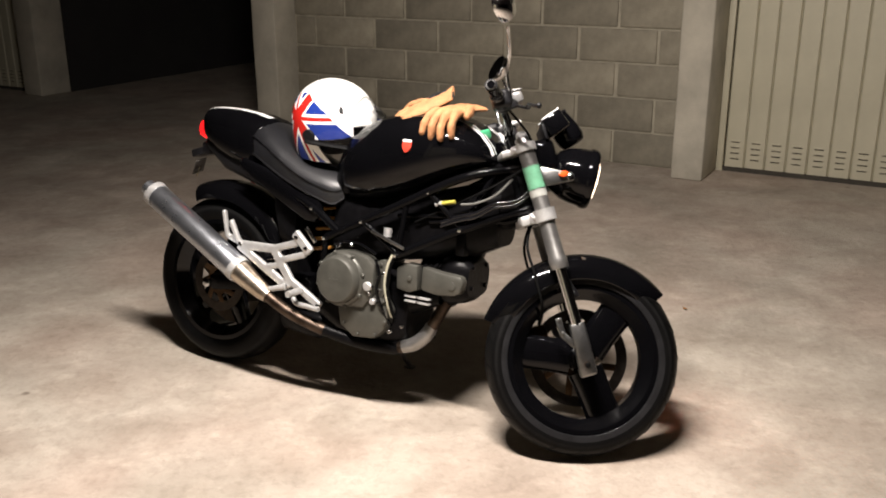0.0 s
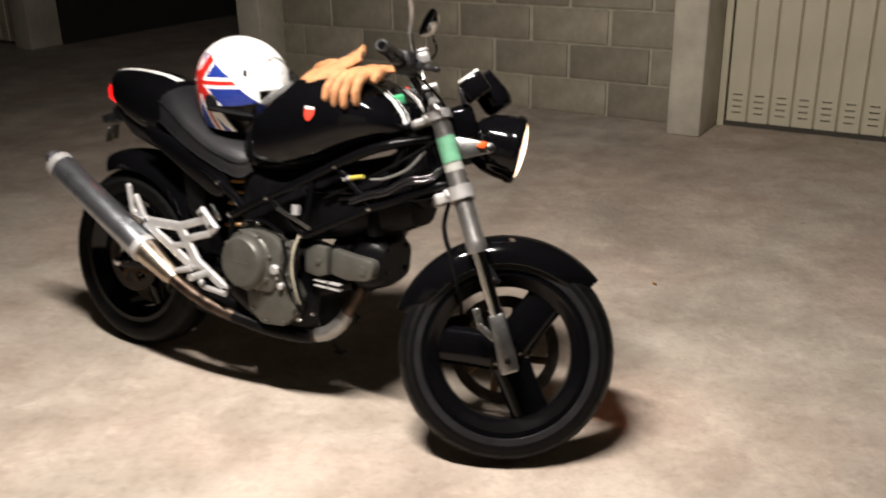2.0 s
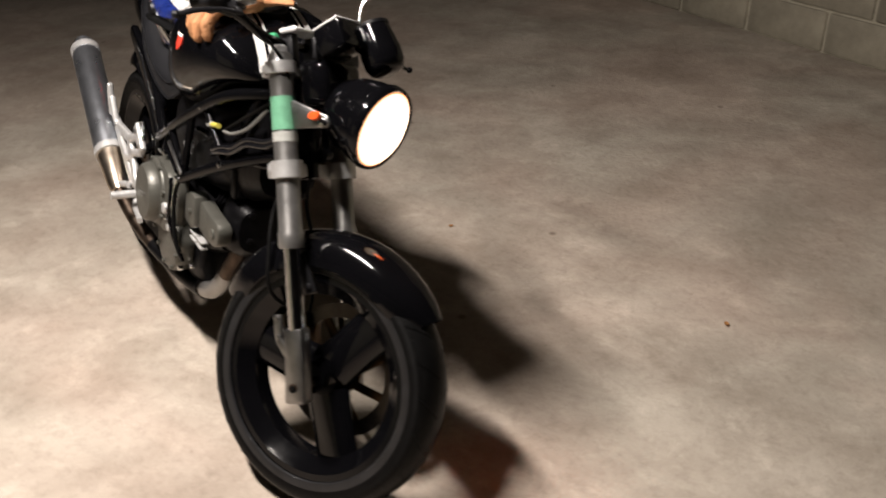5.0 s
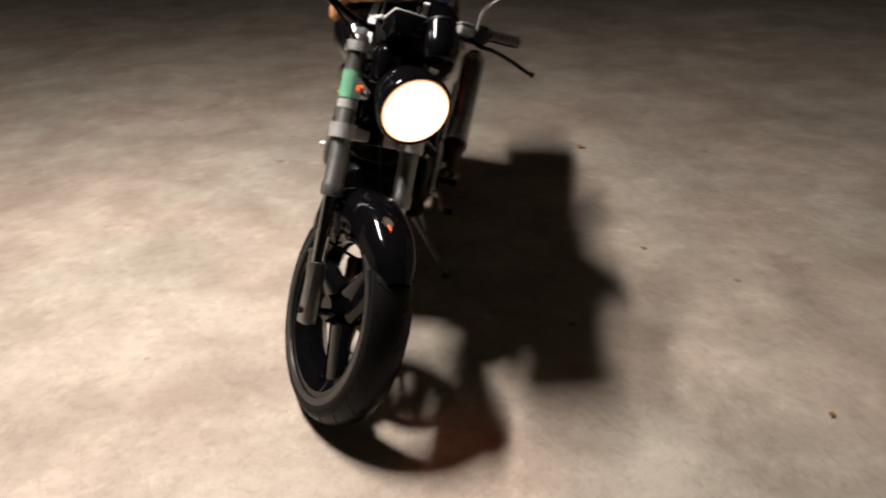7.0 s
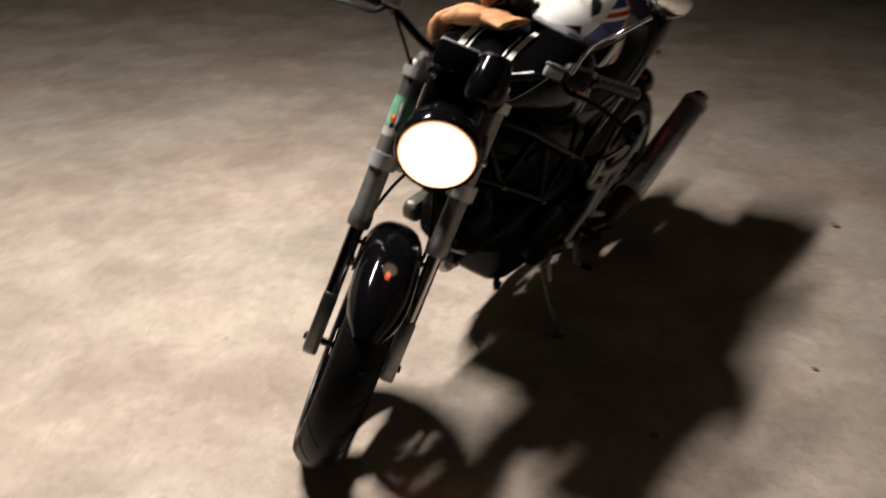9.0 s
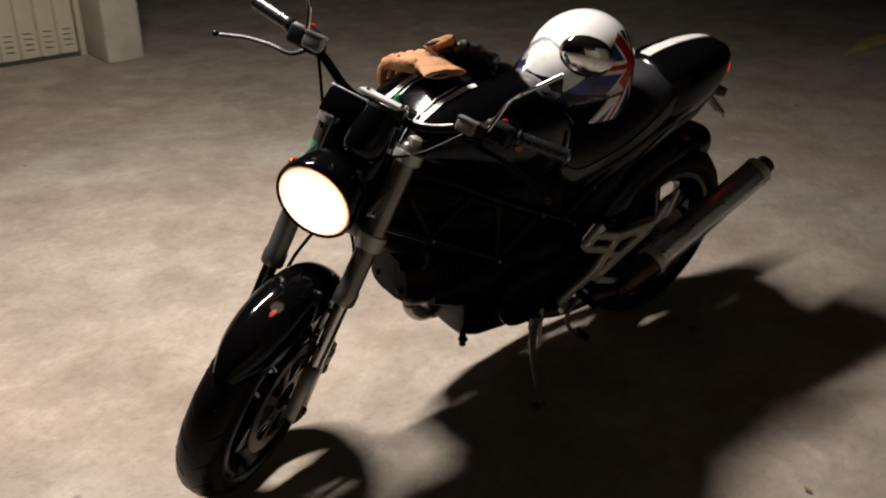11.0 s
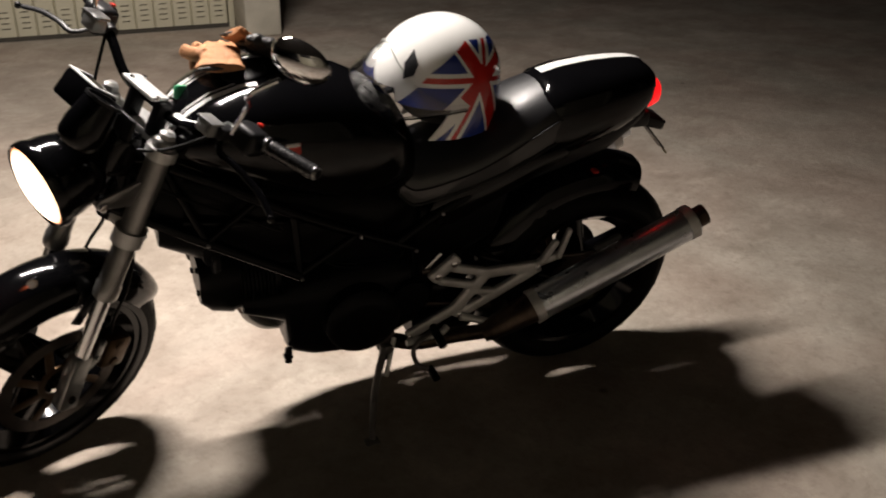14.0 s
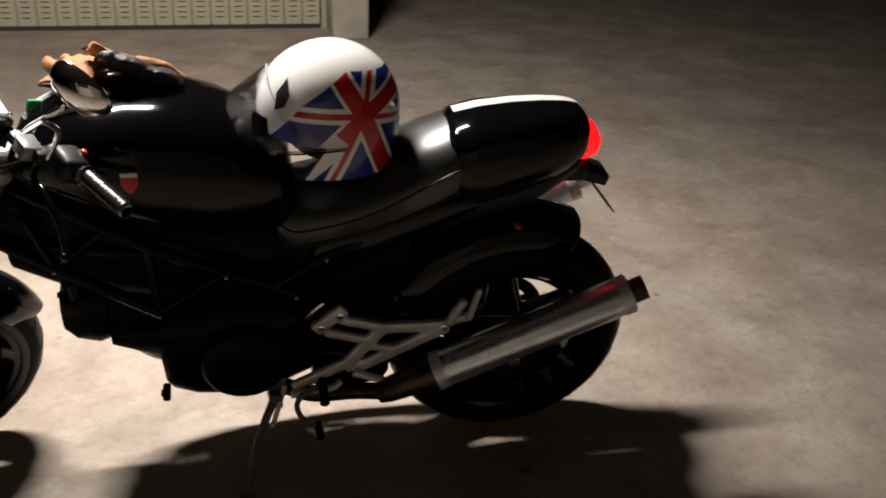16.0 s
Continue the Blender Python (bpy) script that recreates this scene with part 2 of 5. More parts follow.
def clear_plastic(name, tint, gloss):
    """Clear sheet: light passes straight through, with a sheen that grows at a glancing angle."""
    m = bpy.data.materials.new(name)
    m.use_nodes = True
    nt = m.node_tree
    nt.nodes.clear()
    out = nt.nodes.new("ShaderNodeOutputMaterial")
    mix = nt.nodes.new("ShaderNodeMixShader")
    through_it = nt.nodes.new("ShaderNodeBsdfTransparent")
    through_it.inputs["Color"].default_value = (*tint, 1)
    shine = nt.nodes.new("ShaderNodeBsdfGlossy")
    shine.inputs["Roughness"].default_value = gloss
    fres = nt.nodes.new("ShaderNodeFresnel")
    fres.inputs["IOR"].default_value = 1.5
    nt.links.new(fres.outputs["Fac"], mix.inputs["Fac"])
    nt.links.new(through_it.outputs["BSDF"], mix.inputs[1])
    nt.links.new(shine.outputs["BSDF"], mix.inputs[2])
    nt.links.new(mix.outputs["Shader"], out.inputs["Surface"])
    return m


VISOR = clear_plastic("clear_visor", (0.95, 0.95, 0.955), 0.05)

# ---- mesh helpers ----
def put(bm, m=None):
    if m is not None:
        bm.transform(m)
    return bm


def part(name, bm, material, parent=None, label="", m=None, angle=40):
    """Links a bmesh as one mesh object, under a thing or a part."""
    if m is not None:
        bm.transform(m)
    bmesh.ops.recalc_face_normals(bm, faces=bm.faces)
    me = bpy.data.meshes.new(name)
    bm.to_mesh(me)
    bm.free()
    for mm in material if isinstance(material, (list, tuple)) else (material,):
        me.materials.append(mm)
    me.shade_smooth()
    me.set_sharp_from_angle(angle=radians(angle))
    ob = new(name, me)
    if parent is not None:
        ob.parent = parent
    return tagged(ob, label)


def join(*bms):
    out = bmesh.new()
    for b in bms:
        me = bpy.data.meshes.new("tmp")
        b.to_mesh(me)
        b.free()
        out.from_mesh(me)
        bpy.data.meshes.remove(me)
    return out


def curve_points(pts, n=6):
    """A smooth line through the points."""
    p = [Vector(q) for q in pts]
    p = [2 * p[0] - p[1]] + p + [2 * p[-1] - p[-2]]
    out = []
    for i in range(1, len(p) - 2):
        for k in range(n):
            t = k / n
            a, b, c, d = p[i - 1], p[i], p[i + 1], p[i + 2]
            out.append(0.5 * ((2 * b) + (c - a) * t + (2 * a - 5 * b + 4 * c - d) * t * t + (3 * b - a - 3 * c + d) * t ** 3))
    return out + [p[-2]]


def tube_mesh(pts, r, seg=10, smooth=0, flat=1.0):
    """A round bar along the points; r is one radius or one for each given point."""
    radii = r if isinstance(r, (list, tuple)) else [r] * len(pts)
    if smooth:
        n = len(pts)
        line = curve_points(pts, smooth)
        radii = [float(np.interp(i / smooth, range(n), radii)) for i in range(len(line))]
        pts = line
    pts = [Vector(p) for p in pts]
    bm = bmesh.new()
    rings, side = [], None
    for i, p in enumerate(pts):
        d = (pts[min(i + 1, len(pts) - 1)] - pts[max(i - 1, 0)]).normalized()
        if side is None:
            side = d.orthogonal().normalized()
            if abs(d.y) < 0.9:
                side = (Vector((0, 1, 0)) - d * d.y).normalized()
        side = (side - d * side.dot(d)).normalized()
        up = d.cross(side)
        rings.append([bm.verts.new(p + radii[i] * (math.cos(2 * math.pi * k / seg) * side + flat * math.sin(2 * math.pi * k / seg) * up)) for k in range(seg)])
    for a, b in zip(rings, rings[1:]):
        for k in range(seg):
            bm.faces.new((a[k], a[(k + 1) % seg], b[(k + 1) % seg], b[k]))
    bm.faces.new(rings[0][::-1])
    bm.faces.new(rings[-1])
    return bm


def lathe(profile, axis="y", at=(0, 0, 0), seg=32, closed=False, arc=(0, 360)):
    """Turns (along, radius) pairs round an axis through a point."""
    bm = bmesh.new()
    full = arc == (0, 360)
    n = seg if full else seg + 1
    rings = []
    for k in range(n):
        a = radians(arc[0] + (arc[1] - arc[0]) * k / seg)
        ring = []
        for l, r in profile:
            c, s = r * math.cos(a), r * math.sin(a)
            v = {"y": (c, l, s), "x": (l, c, s), "z": (c, s, l)}[axis]
            ring.append(bm.verts.new(Vector(at) + Vector(v)))
        rings.append(ring)
    m = len(profile)
    for k in range(n if full else n - 1):
        a, b = rings[k], rings[(k + 1) % n]
        for i in range(m if closed else m - 1):
            j = (i + 1) % m
            bm.faces.new((a[i], a[j], b[j], b[i]))
    bmesh.ops.remove_doubles(bm, verts=bm.verts, dist=1e-5)
    if not closed and full:
        for i in (0, -1):
            if profile[i][1] > 1e-4:
                try:
                    bm.faces.new([r[i] for r in rings if r[i].is_valid])
                except (ValueError, ReferenceError):
                    pass
    return bm


def loft(sections, caps=True):
    bm = bmesh.new()
    rings = [[bm.verts.new(p) for p in s] for s in sections]
    n = len(rings[0])
    for a, b in zip(rings, rings[1:]):
        for k in range(n):
            bm.faces.new((a[k], a[(k + 1) % n], b[(k + 1) % n], b[k]))
    if caps:
        bm.faces.new(rings[0][::-1])
        bm.faces.new(rings[-1])
    return bm


def oval(x, zlo, zhi, half, n=20, power=2.6, y0=0.0):
    """A rounded section across the bike at x."""
    out = []
    for k in range(n):
        a = 2 * math.pi * k / n
        c, s = math.cos(a), math.sin(a)
        out.append((x, y0 + half * math.copysign(abs(c) ** (2 / power), c), (zlo + zhi) / 2 + (zhi - zlo) / 2 * math.copysign(abs(s) ** (2 / power), s)))
    return out


def box(cx, cy, cz, sx, sy, sz, bev=0.004, seg=2):
    bm = bmesh.new()
    bmesh.ops.create_cube(bm, size=1, matrix=Matrix.Translation((cx, cy, cz)) @ Matrix.Diagonal((sx, sy, sz, 1)))
    if bev:
        bmesh.ops.bevel(bm, geom=bm.edges[:], offset=min(bev, 0.45 * min(sx, sy, sz)), segments=seg, affect="EDGES", profile=0.5)
    return bm


def bar(p, q, w, t, bev=0.003):
    """A flat bar from p to q, w wide in the bike's upright plane and t thick across it."""
    p, q = Vector(p), Vector(q)
    d = (q - p).normalized()
    y = (Vector((0, 1, 0)) - d * d.y).normalized()
    m = Matrix((d, y, d.cross(y))).transposed().to_4x4()
    m.translation = (p + q) / 2
    return put(box(0, 0, 0, (q - p).length, t, w, bev), m)


def plate(outline, y, thick, bev=0.003):
    """A plate cut to an outline of (x, z), lying across y."""
    bm = bmesh.new()
    f = bm.faces.new([bm.verts.new((px, y - thick / 2, pz)) for px, pz in outline])
    ext = bmesh.ops.extrude_face_region(bm, geom=[f])
    bmesh.ops.translate(bm, vec=(0, thick, 0), verts=[v for v in ext["geom"] if isinstance(v, bmesh.types.BMVert)])
    if bev:
        bmesh.ops.bevel(bm, geom=bm.edges[:], offset=bev, segments=2, affect="EDGES", profile=0.5)
    return bm


def ball(c, r, sx=1, sy=1, sz=1, seg=16):
    bm = bmesh.new()
    bmesh.ops.create_uvsphere(bm, u_segments=seg, v_segments=seg // 2 + 2, radius=r, matrix=Matrix.Translation(c) @ Matrix.Diagonal((sx, sy, sz, 1)))
    return bm


def bolt(c, r=0.008, h=0.008, axis="y"):
    c = Vector(c)
    return lathe([(-h, 0.0), (-h, r * 0.8), (-h * 0.8, r), (h * 0.8, r), (h, r * 0.8), (h, 0.0)], axis, c, 12)


# ---- the hall ----
def setting(name, bm, material, label, category, angle=30):
    return tagged(part(name, bm, material, None, label, m=HM.copy(), angle=angle), "", category, kind="structure")


def hall_box(u0, u1, v0, v1, z0, z1, bev=0.0):
    return box((u0 + u1) / 2, (v0 + v1) / 2, (z0 + z1) / 2, u1 - u0, v1 - v0, z1 - z0, bev)


def grid(u0, u1, v0, v1, z, nu, nv):
    bm = bmesh.new()
    vs = [[bm.verts.new((u0 + (u1 - u0) * i / nu, v0 + (v1 - v0) * j / nv, z)) for j in range(nv + 1)] for i in range(nu + 1)]
    for i in range(nu):
        for j in range(nv):
            bm.faces.new((vs[i][j], vs[i + 1][j], vs[i + 1][j + 1], vs[i][j + 1]))
    return bm


CEIL = 3.05
setting("floor", grid(-26, 12, -14, 19, 0.0, 40, 36), FLOOR, "worn beige-brown concrete floor with stains and specks", "floor")
setting("ceiling", hall_box(-26, 12, -14, 19, CEIL, CEIL + 0.2), PLASTER, "plain concrete ceiling, coloured near-black for lack of light", "ceiling")
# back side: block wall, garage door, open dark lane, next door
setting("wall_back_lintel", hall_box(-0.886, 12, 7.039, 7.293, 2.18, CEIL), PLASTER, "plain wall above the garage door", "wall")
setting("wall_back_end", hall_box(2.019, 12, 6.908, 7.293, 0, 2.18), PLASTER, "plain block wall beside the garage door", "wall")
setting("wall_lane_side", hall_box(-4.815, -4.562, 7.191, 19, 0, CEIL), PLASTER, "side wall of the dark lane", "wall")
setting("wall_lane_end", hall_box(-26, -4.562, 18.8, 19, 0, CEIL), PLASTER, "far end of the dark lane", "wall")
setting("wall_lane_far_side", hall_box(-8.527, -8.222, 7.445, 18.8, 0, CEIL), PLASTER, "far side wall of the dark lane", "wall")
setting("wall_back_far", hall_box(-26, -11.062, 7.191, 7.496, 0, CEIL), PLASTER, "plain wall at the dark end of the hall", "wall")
setting("wall_end_west", hall_box(-26.2, -26, -14, 19, 0, CEIL), PLASTER, "end wall of the hall, coloured near-black for lack of light", "wall")
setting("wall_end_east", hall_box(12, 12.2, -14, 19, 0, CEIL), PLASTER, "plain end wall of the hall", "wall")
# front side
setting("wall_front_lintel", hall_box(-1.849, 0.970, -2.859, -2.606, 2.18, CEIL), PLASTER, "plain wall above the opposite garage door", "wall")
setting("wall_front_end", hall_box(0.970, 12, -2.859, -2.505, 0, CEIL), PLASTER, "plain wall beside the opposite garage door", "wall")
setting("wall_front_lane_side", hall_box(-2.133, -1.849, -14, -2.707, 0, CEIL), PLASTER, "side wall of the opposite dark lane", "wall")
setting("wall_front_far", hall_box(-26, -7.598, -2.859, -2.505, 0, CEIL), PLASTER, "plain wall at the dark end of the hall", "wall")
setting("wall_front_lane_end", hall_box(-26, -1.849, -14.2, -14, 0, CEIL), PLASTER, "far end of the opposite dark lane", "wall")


def pillar(name, u0, u1, v0, v1, foot_v):
    """A square concrete pillar with chipped edges and a slightly wider cast foot."""
    bm = hall_box(u0, u1, v0, v1, 0.0, CEIL, 0.012)
    bmesh.ops.subdivide_edges(bm, edges=[e for e in bm.edges if e.calc_length() > 1.0], cuts=14)
    for v in bm.verts:
        n = noise.noise(v.co * 4.0)
        v.co.x += 0.004 * n
        v.co.y += 0.004 * noise.noise(v.co * 4.0 + Vector((7, 3, 1)))
    ob = setting(name, bm, PILLAR, "pale concrete pillar with rounded, chipped edges", "pillar", 50)
    return ob


pillar("pillar_1", -1.109, -0.889, 6.613, 7.283, 6.613)
pillar("pillar_2", -4.819, -4.572, 6.613, 7.181, 6.613)
pillar("pillar_3", -8.506, -8.222, 7.039, 7.435, 7.039)
pillar("pillar_4", -2.133, -1.854, -2.707, -2.160, -2.160)
pillar("pillar_5", 1.766, 2.009, 6.613, 7.283, 6.613)


def garage_door(name, u0, u1, v, face, label, group="garage doors"):
    """An up-and-over door of ribbed sheet: standing panels with V grooves, a frame, and rows of pressed air slots."""
    door = new(name)
    door.matrix_world = HM.copy()
    tagged(door, label, "garage door", kind="structure")
    w, pitch = 0.045, 0.14
    fr = join(hall_box(u0, u0 + w, v - 0.03, v + 0.03, 0.0, 2.18, 0.003), hall_box(u1 - w, u1, v - 0.03, v + 0.03, 0.0, 2.18, 0.003), hall_box(u0 + w + 0.002, u1 - w - 0.002, v - 0.03, v + 0.03, 2.11, 2.18, 0.003))
    part("door_frame", fr, DOORPAINT, door)
    # dark strip coloured as the shadow gap under the door
    part("door_gap", hall_box(u0 + w, u1 - w, v - 0.012, v + 0.012, 0.0, 0.035), DOORDARK, door, "dark strip for the shadow gap along the foot of the door")
    n = int((u1 - u0 - 2 * w) / pitch)
    step = (u1 - u0 - 2 * w - 0.012) / n
    pan = slot = None
    for k in range(n):
        x0 = u0 + w + 0.006 + k * step
        if pan is None:
            bm = bmesh.new()
            prof = [(0.0, 0.016), (0.010, 0.0), (step * 0.5, 0.0), (step - 0.010, 0.0), (step - 0.001, 0.016)]
            cols = [[bm.verts.new((a, -face * (b - 0.012), z)) for z in (0.035, 2.11)] for a, b in prof]
            for a, b in zip(cols, cols[1:]):
                bm.faces.new((a[0], b[0], b[1], a[1]))
            back = [bm.verts.new((0.0, -face * 0.02, 0.035)), bm.verts.new((step - 0.001, -face * 0.02, 0.035)), bm.verts.new((step - 0.001, -face * 0.02, 2.11)), bm.verts.new((0.0, -face * 0.02, 2.11))]
            bm.faces.new(back)
            ob = part("panel", bm, DOORPAINT, door, angle=15)
            pan = ob.data
            bm = join(*[put(box(step / 2, face * 0.0135, z, 0.066, 0.006, 0.011, 0.002), None) for z in (0.105, 0.145, 0.185, 0.225)])
            sl = part("air_slots", bm, DOORPAINT, ob, "pressed air slots", angle=20)
            slot = sl.data
            # dark strips put the shade of each pressed slot into the colour
            bm = join(*[box(step / 2, face * 0.0145, z - 0.009, 0.060, 0.004, 0.006, 0) for z in (0.105, 0.145, 0.185, 0.225)])
            gap = part("slot_shade", bm, DOORDARK, ob)
            gapd = gap.data
        else:
            ob = new("panel", pan)
            ob.parent = door
            sl = new("air_slots", slot)
            sl.parent = ob
            gap = new("slot_shade", gapd)
            gap.parent = ob
        ob.location = (x0, v, 0)
    return door


garage_door("door_1", -0.887, 1.764, 7.039, -1, "closed cream ribbed metal garage door with air slots")
garage_door("door_2", -1.851, 0.968, -2.626, 1, "closed cream ribbed metal garage door opposite the motorcycle")
garage_door("door_3", -11.041, -8.527, 7.242, -1, "closed cream ribbed metal garage door in the dark end")

# painted bay lines on the far floor
lines = join(hall_box(-12.5, -7.48, 1.965, 2.150, 0.001, 0.004), hall_box(-7.477, -7.16, 1.32, 2.150, 0.001, 0.004))
setting("floor_line", lines, YELLOW, "worn yellow bay line painted on the concrete", "floor marking")

bm = bmesh.new()
f = bm.faces.new([bm.verts.new((u, v, 0.001)) for u, v in ((-5.92, 1.36), (-7.5, 1.35), (-7.5, 1.20), (-6.60, 1.16))])
up = bmesh.ops.extrude_face_region(bm, geom=[f])
bmesh.ops.translate(bm, vec=(0, 0, 0.003), verts=[v for v in up["geom"] if isinstance(v, bmesh.types.BMVert)])
setting("floor_line_short", bm, YELLOW, "short broad yellow mark painted on the concrete", "floor marking")

# ---- the motorcycle ----
BIKE = Matrix.Translation((-0.645, 3.257, 0.022)) @ Matrix.Rotation(radians(-21.3), 4, "Z") @ Matrix.Rotation(radians(-11.0), 4, "X")
RAKE = radians(24)
STEER = Matrix.Translation((1.534, 0, 0)) @ Matrix.Rotation(-RAKE, 4, "Y") @ Matrix.Rotation(radians(29.7), 4, "Z")
bike = tagged(new("motorcycle"), "black naked motorcycle leaning on its side stand, headlamp lit", "motorcycle")
bike.matrix_world = BIKE
RA, FA = (-0.050, 0.018, 0.3055), (0.025, 0, 0.304)      # rear axle; front axle in the steering's own frame


def P(name, bm, material, label="", parent=None, angle=40):
    return part(name, bm, material, parent or bike, label, None, angle)


def S(name, bm, material, label="", parent=None, angle=40):
    """A part that turns with the handlebar."""
    return part(name, bm, material, parent or bike, label, STEER.copy(), angle)


def tyre_mesh(at, R, half, rim):
    """A tyre with a rounded tread, shoulders, side walls and slanting tread grooves."""
    prof = []
    for k in range(17):
        a = math.pi * (k / 16 - 0.5)
        prof.append((half * math.sin(a), R - half * 0.80 * (1 - math.cos(a))))
    prof = [(-half * 0.80, rim + 0.002), (-half * 0.94, rim + 0.022)] + prof + [(half * 0.94, rim + 0.022), (half * 0.80, rim + 0.002)]
    bm = lathe(prof, "y", at, 96, closed=True)
    c = Vector(at)
    for f in bm.faces:
        m = f.calc_center_median() - c
        r, y = math.hypot(m.x, m.z), abs(m.y)
        if y < half * 0.86 and r > R - half * 0.45:
            f.material_index = 1
        if half * 0.88 < y < half * 0.97:
            f.material_index = 2
    return bm


def grooves(at, R, half, n):
    out = []
    for k in range(n):
        for side in (-1, 1):
            a0 = 2 * math.pi * (k + 0.5 * (side > 0)) / n
            pts = []
            for j in range(5):
                s = 0.12 + 0.62 * j / 4
                ang = math.pi / 2 * s
                y = side * half * math.sin(ang)
                r = R - half * 0.80 * (1 - math.cos(ang)) - 0.0012
                a = a0 + 0.16 * j / 4
                pts.append((at[0] + r * math.cos(a), at[1] + y, at[2] + r * math.sin(a)))
            out.append(tube_mesh(pts, 0.0028, 4))
    return join(*out)


def rim_mesh(at, r, half):
    t = 0.008
    prof = [(-half, r + 0.010), (-half, r - 0.006), (-half * 0.82, r - 0.016), (-half * 0.45, r - 0.040), (half * 0.45, r - 0.040), (half * 0.82, r - 0.016), (half, r - 0.006), (half, r + 0.010), (half * 0.9, r + 0.010), (half * 0.4, r - 0.028), (-half * 0.4, r - 0.028), (-half * 0.9, r + 0.010)]
    return lathe(prof, "y", at, 72, closed=True)


def spoke_mesh(at, angle, r0, r1, w0, w1, t0, t1):
    secs = []
    for k in range(6):
        s = k / 5
        r, w, t = r0 + (r1 - r0) * s, w0 + (w1 - w0) * s + 0.012 * abs(s - 0.5) ** 2, t0 + (t1 - t0) * s
        ring = []
        for j in range(12):
            a = 2 * math.pi * j / 12
            ring.append((r, t * math.sin(a), w * math.copysign(abs(math.cos(a)) ** 0.7, math.cos(a))))
        secs.append(ring)
    return put(loft(secs), Matrix.Translation(at) @ Matrix.Rotation(-radians(angle), 4, "Y"))


def wheel(name, add, at, R, half, rim, angles, disc_side, disc_r, label, wide=0.054, rings=()):
    w = add(name, rim_mesh(at, rim, half * 0.86), BLACK, label)
    add("tyre", tyre_mesh(at, R, half, rim), (RUBBER, WORN, SCUFF), "black road tyre with a worn grey tread", w)
    tagged(add("tread_groove", grooves(at, R, half, 22), RUBBER, "", w), kind="stuff")
    add("hub", lathe([(-0.055, 0.012), (-0.055, 0.034), (-0.02, 0.046), (0.02, 0.046), (0.055, 0.034), (0.055, 0.012)], "y", at, 28), BLACK, "", w)
    for a in angles:
        add("spoke", spoke_mesh(at, a, 0.036, rim - 0.030, 0.056, wide, 0.024, 0.020), BLACK, "", w)
    # grey band that paints the lamp's sheen onto the tyre wall
    for side in rings:
        lo, hi = side * half * 0.90, side * half * 0.985
        add("sidewall_ring", lathe([(lo, rim + 0.010), (hi * 0.985, rim + 0.012), (hi * 1.005, rim + 0.020), (hi, rim + 0.030), (lo, rim + 0.030)], "y", at, 72, closed=True), RING, "worn grey band on the tyre wall", w)
    for side in disc_side:
        y = at[1] + side * 0.062
        yy = side * 0.062
        d = lathe([(yy - 0.0025, disc_r), (yy + 0.0025, disc_r), (yy + 0.0025, disc_r - 0.034), (yy - 0.0025, disc_r - 0.034)], "y", at, 56, closed=True)
        dd = add("brake_disc", d, DISC, "drilled steel brake disc", w)
        add("disc_carrier", lathe([(yy - 0.003, 0.040), (yy + 0.003, 0.040), (yy + 0.003, 0.056), (yy - 0.003, 0.056)], "y", at, 24, closed=True), BRONZE, "bronze disc carrier", w)
        for a in [k * math.pi / 4 for k in range(8)]:
            add("carrier_arm", bar((at[0] + 0.050 * math.cos(a), y, at[2] + 0.050 * math.sin(a)), (at[0] + (disc_r - 0.03) * math.cos(a + 0.25), y, at[2] + (disc_r - 0.03) * math.sin(a + 0.25)), 0.022, 0.004, 0.001), BRONZE, "", w)
    return w


front = wheel("front_wheel", S, FA, 0.310, 0.060, 0.229, (36, 156, 276), (1,), 0.16, "black three-spoke cast front wheel", rings=(-1, 1))
rear = wheel("rear_wheel", P, RA, 0.326, 0.080, 0.226, (82, 154, 226, 298, 10), (-1,), 0.123, "black five-spoke cast rear wheel", 0.034)
P("sprocket", lathe([(0.066, 0.02), (0.066, 0.104), (0.074, 0.104), (0.074, 0.02)], "y", RA, 44), DISC, "", rear)

# fork
for side in (-1, 1):
    y, x = 0.103 * side, 0.030
    leg = S("fork_tube", lathe([(0.602, 0.020), (0.602, 0.0275), (0.610, 0.0295), (0.636, 0.0295), (0.642, 0.0265), (0.99, 0.0265), (1.025, 0.0260), (1.032, 0.020), (1.036, 0.0)], "z", (x, y, 0), 24), FORKMET, "grey metal upper fork tube")
    S("fork_slider", lathe([(0.395, 0.0185), (0.604, 0.0185)], "z", (x, y, 0), 20), CHROME, "chrome fork slider", leg)
    S("fork_cap", lathe([(1.030, 0.0), (1.030, 0.018), (1.044, 0.018), (1.050, 0.010), (1.050, 0.0)], "z", (x, y, 0), 6), ALU, "", leg)
    lug = plate([(x - 0.024, 0.425), (x + 0.024, 0.425), (x + 0.023, 0.36), (x + 0.020, 0.262), (x + 0.014, 0.256), (x - 0.030, 0.256), (x - 0.034, 0.262), (x - 0.026, 0.36)], y, 0.038, 0.007)
    lg = S("axle_lug", lug, LUG, "cast aluminium axle lug", leg)
    S("pinch_bolt", bolt((x - 0.004, y + side * 0.023, 0.292), 0.0085, 0.004), RUBBER, "", leg)
    ear = join(bar((x - 0.020, y, 0.355), (x - 0.050, y, 0.40), 0.020, 0.014), bar((x - 0.050, y, 0.395), (x - 0.050, y, 0.455), 0.020, 0.012), bolt((x - 0.050, y + side * 0.008, 0.448), 0.006, 0.003), bolt((x - 0.048, y + side * 0.008, 0.405), 0.006, 0.003))
    S("caliper_mount", ear, LUG, "bare aluminium brake mount", leg)
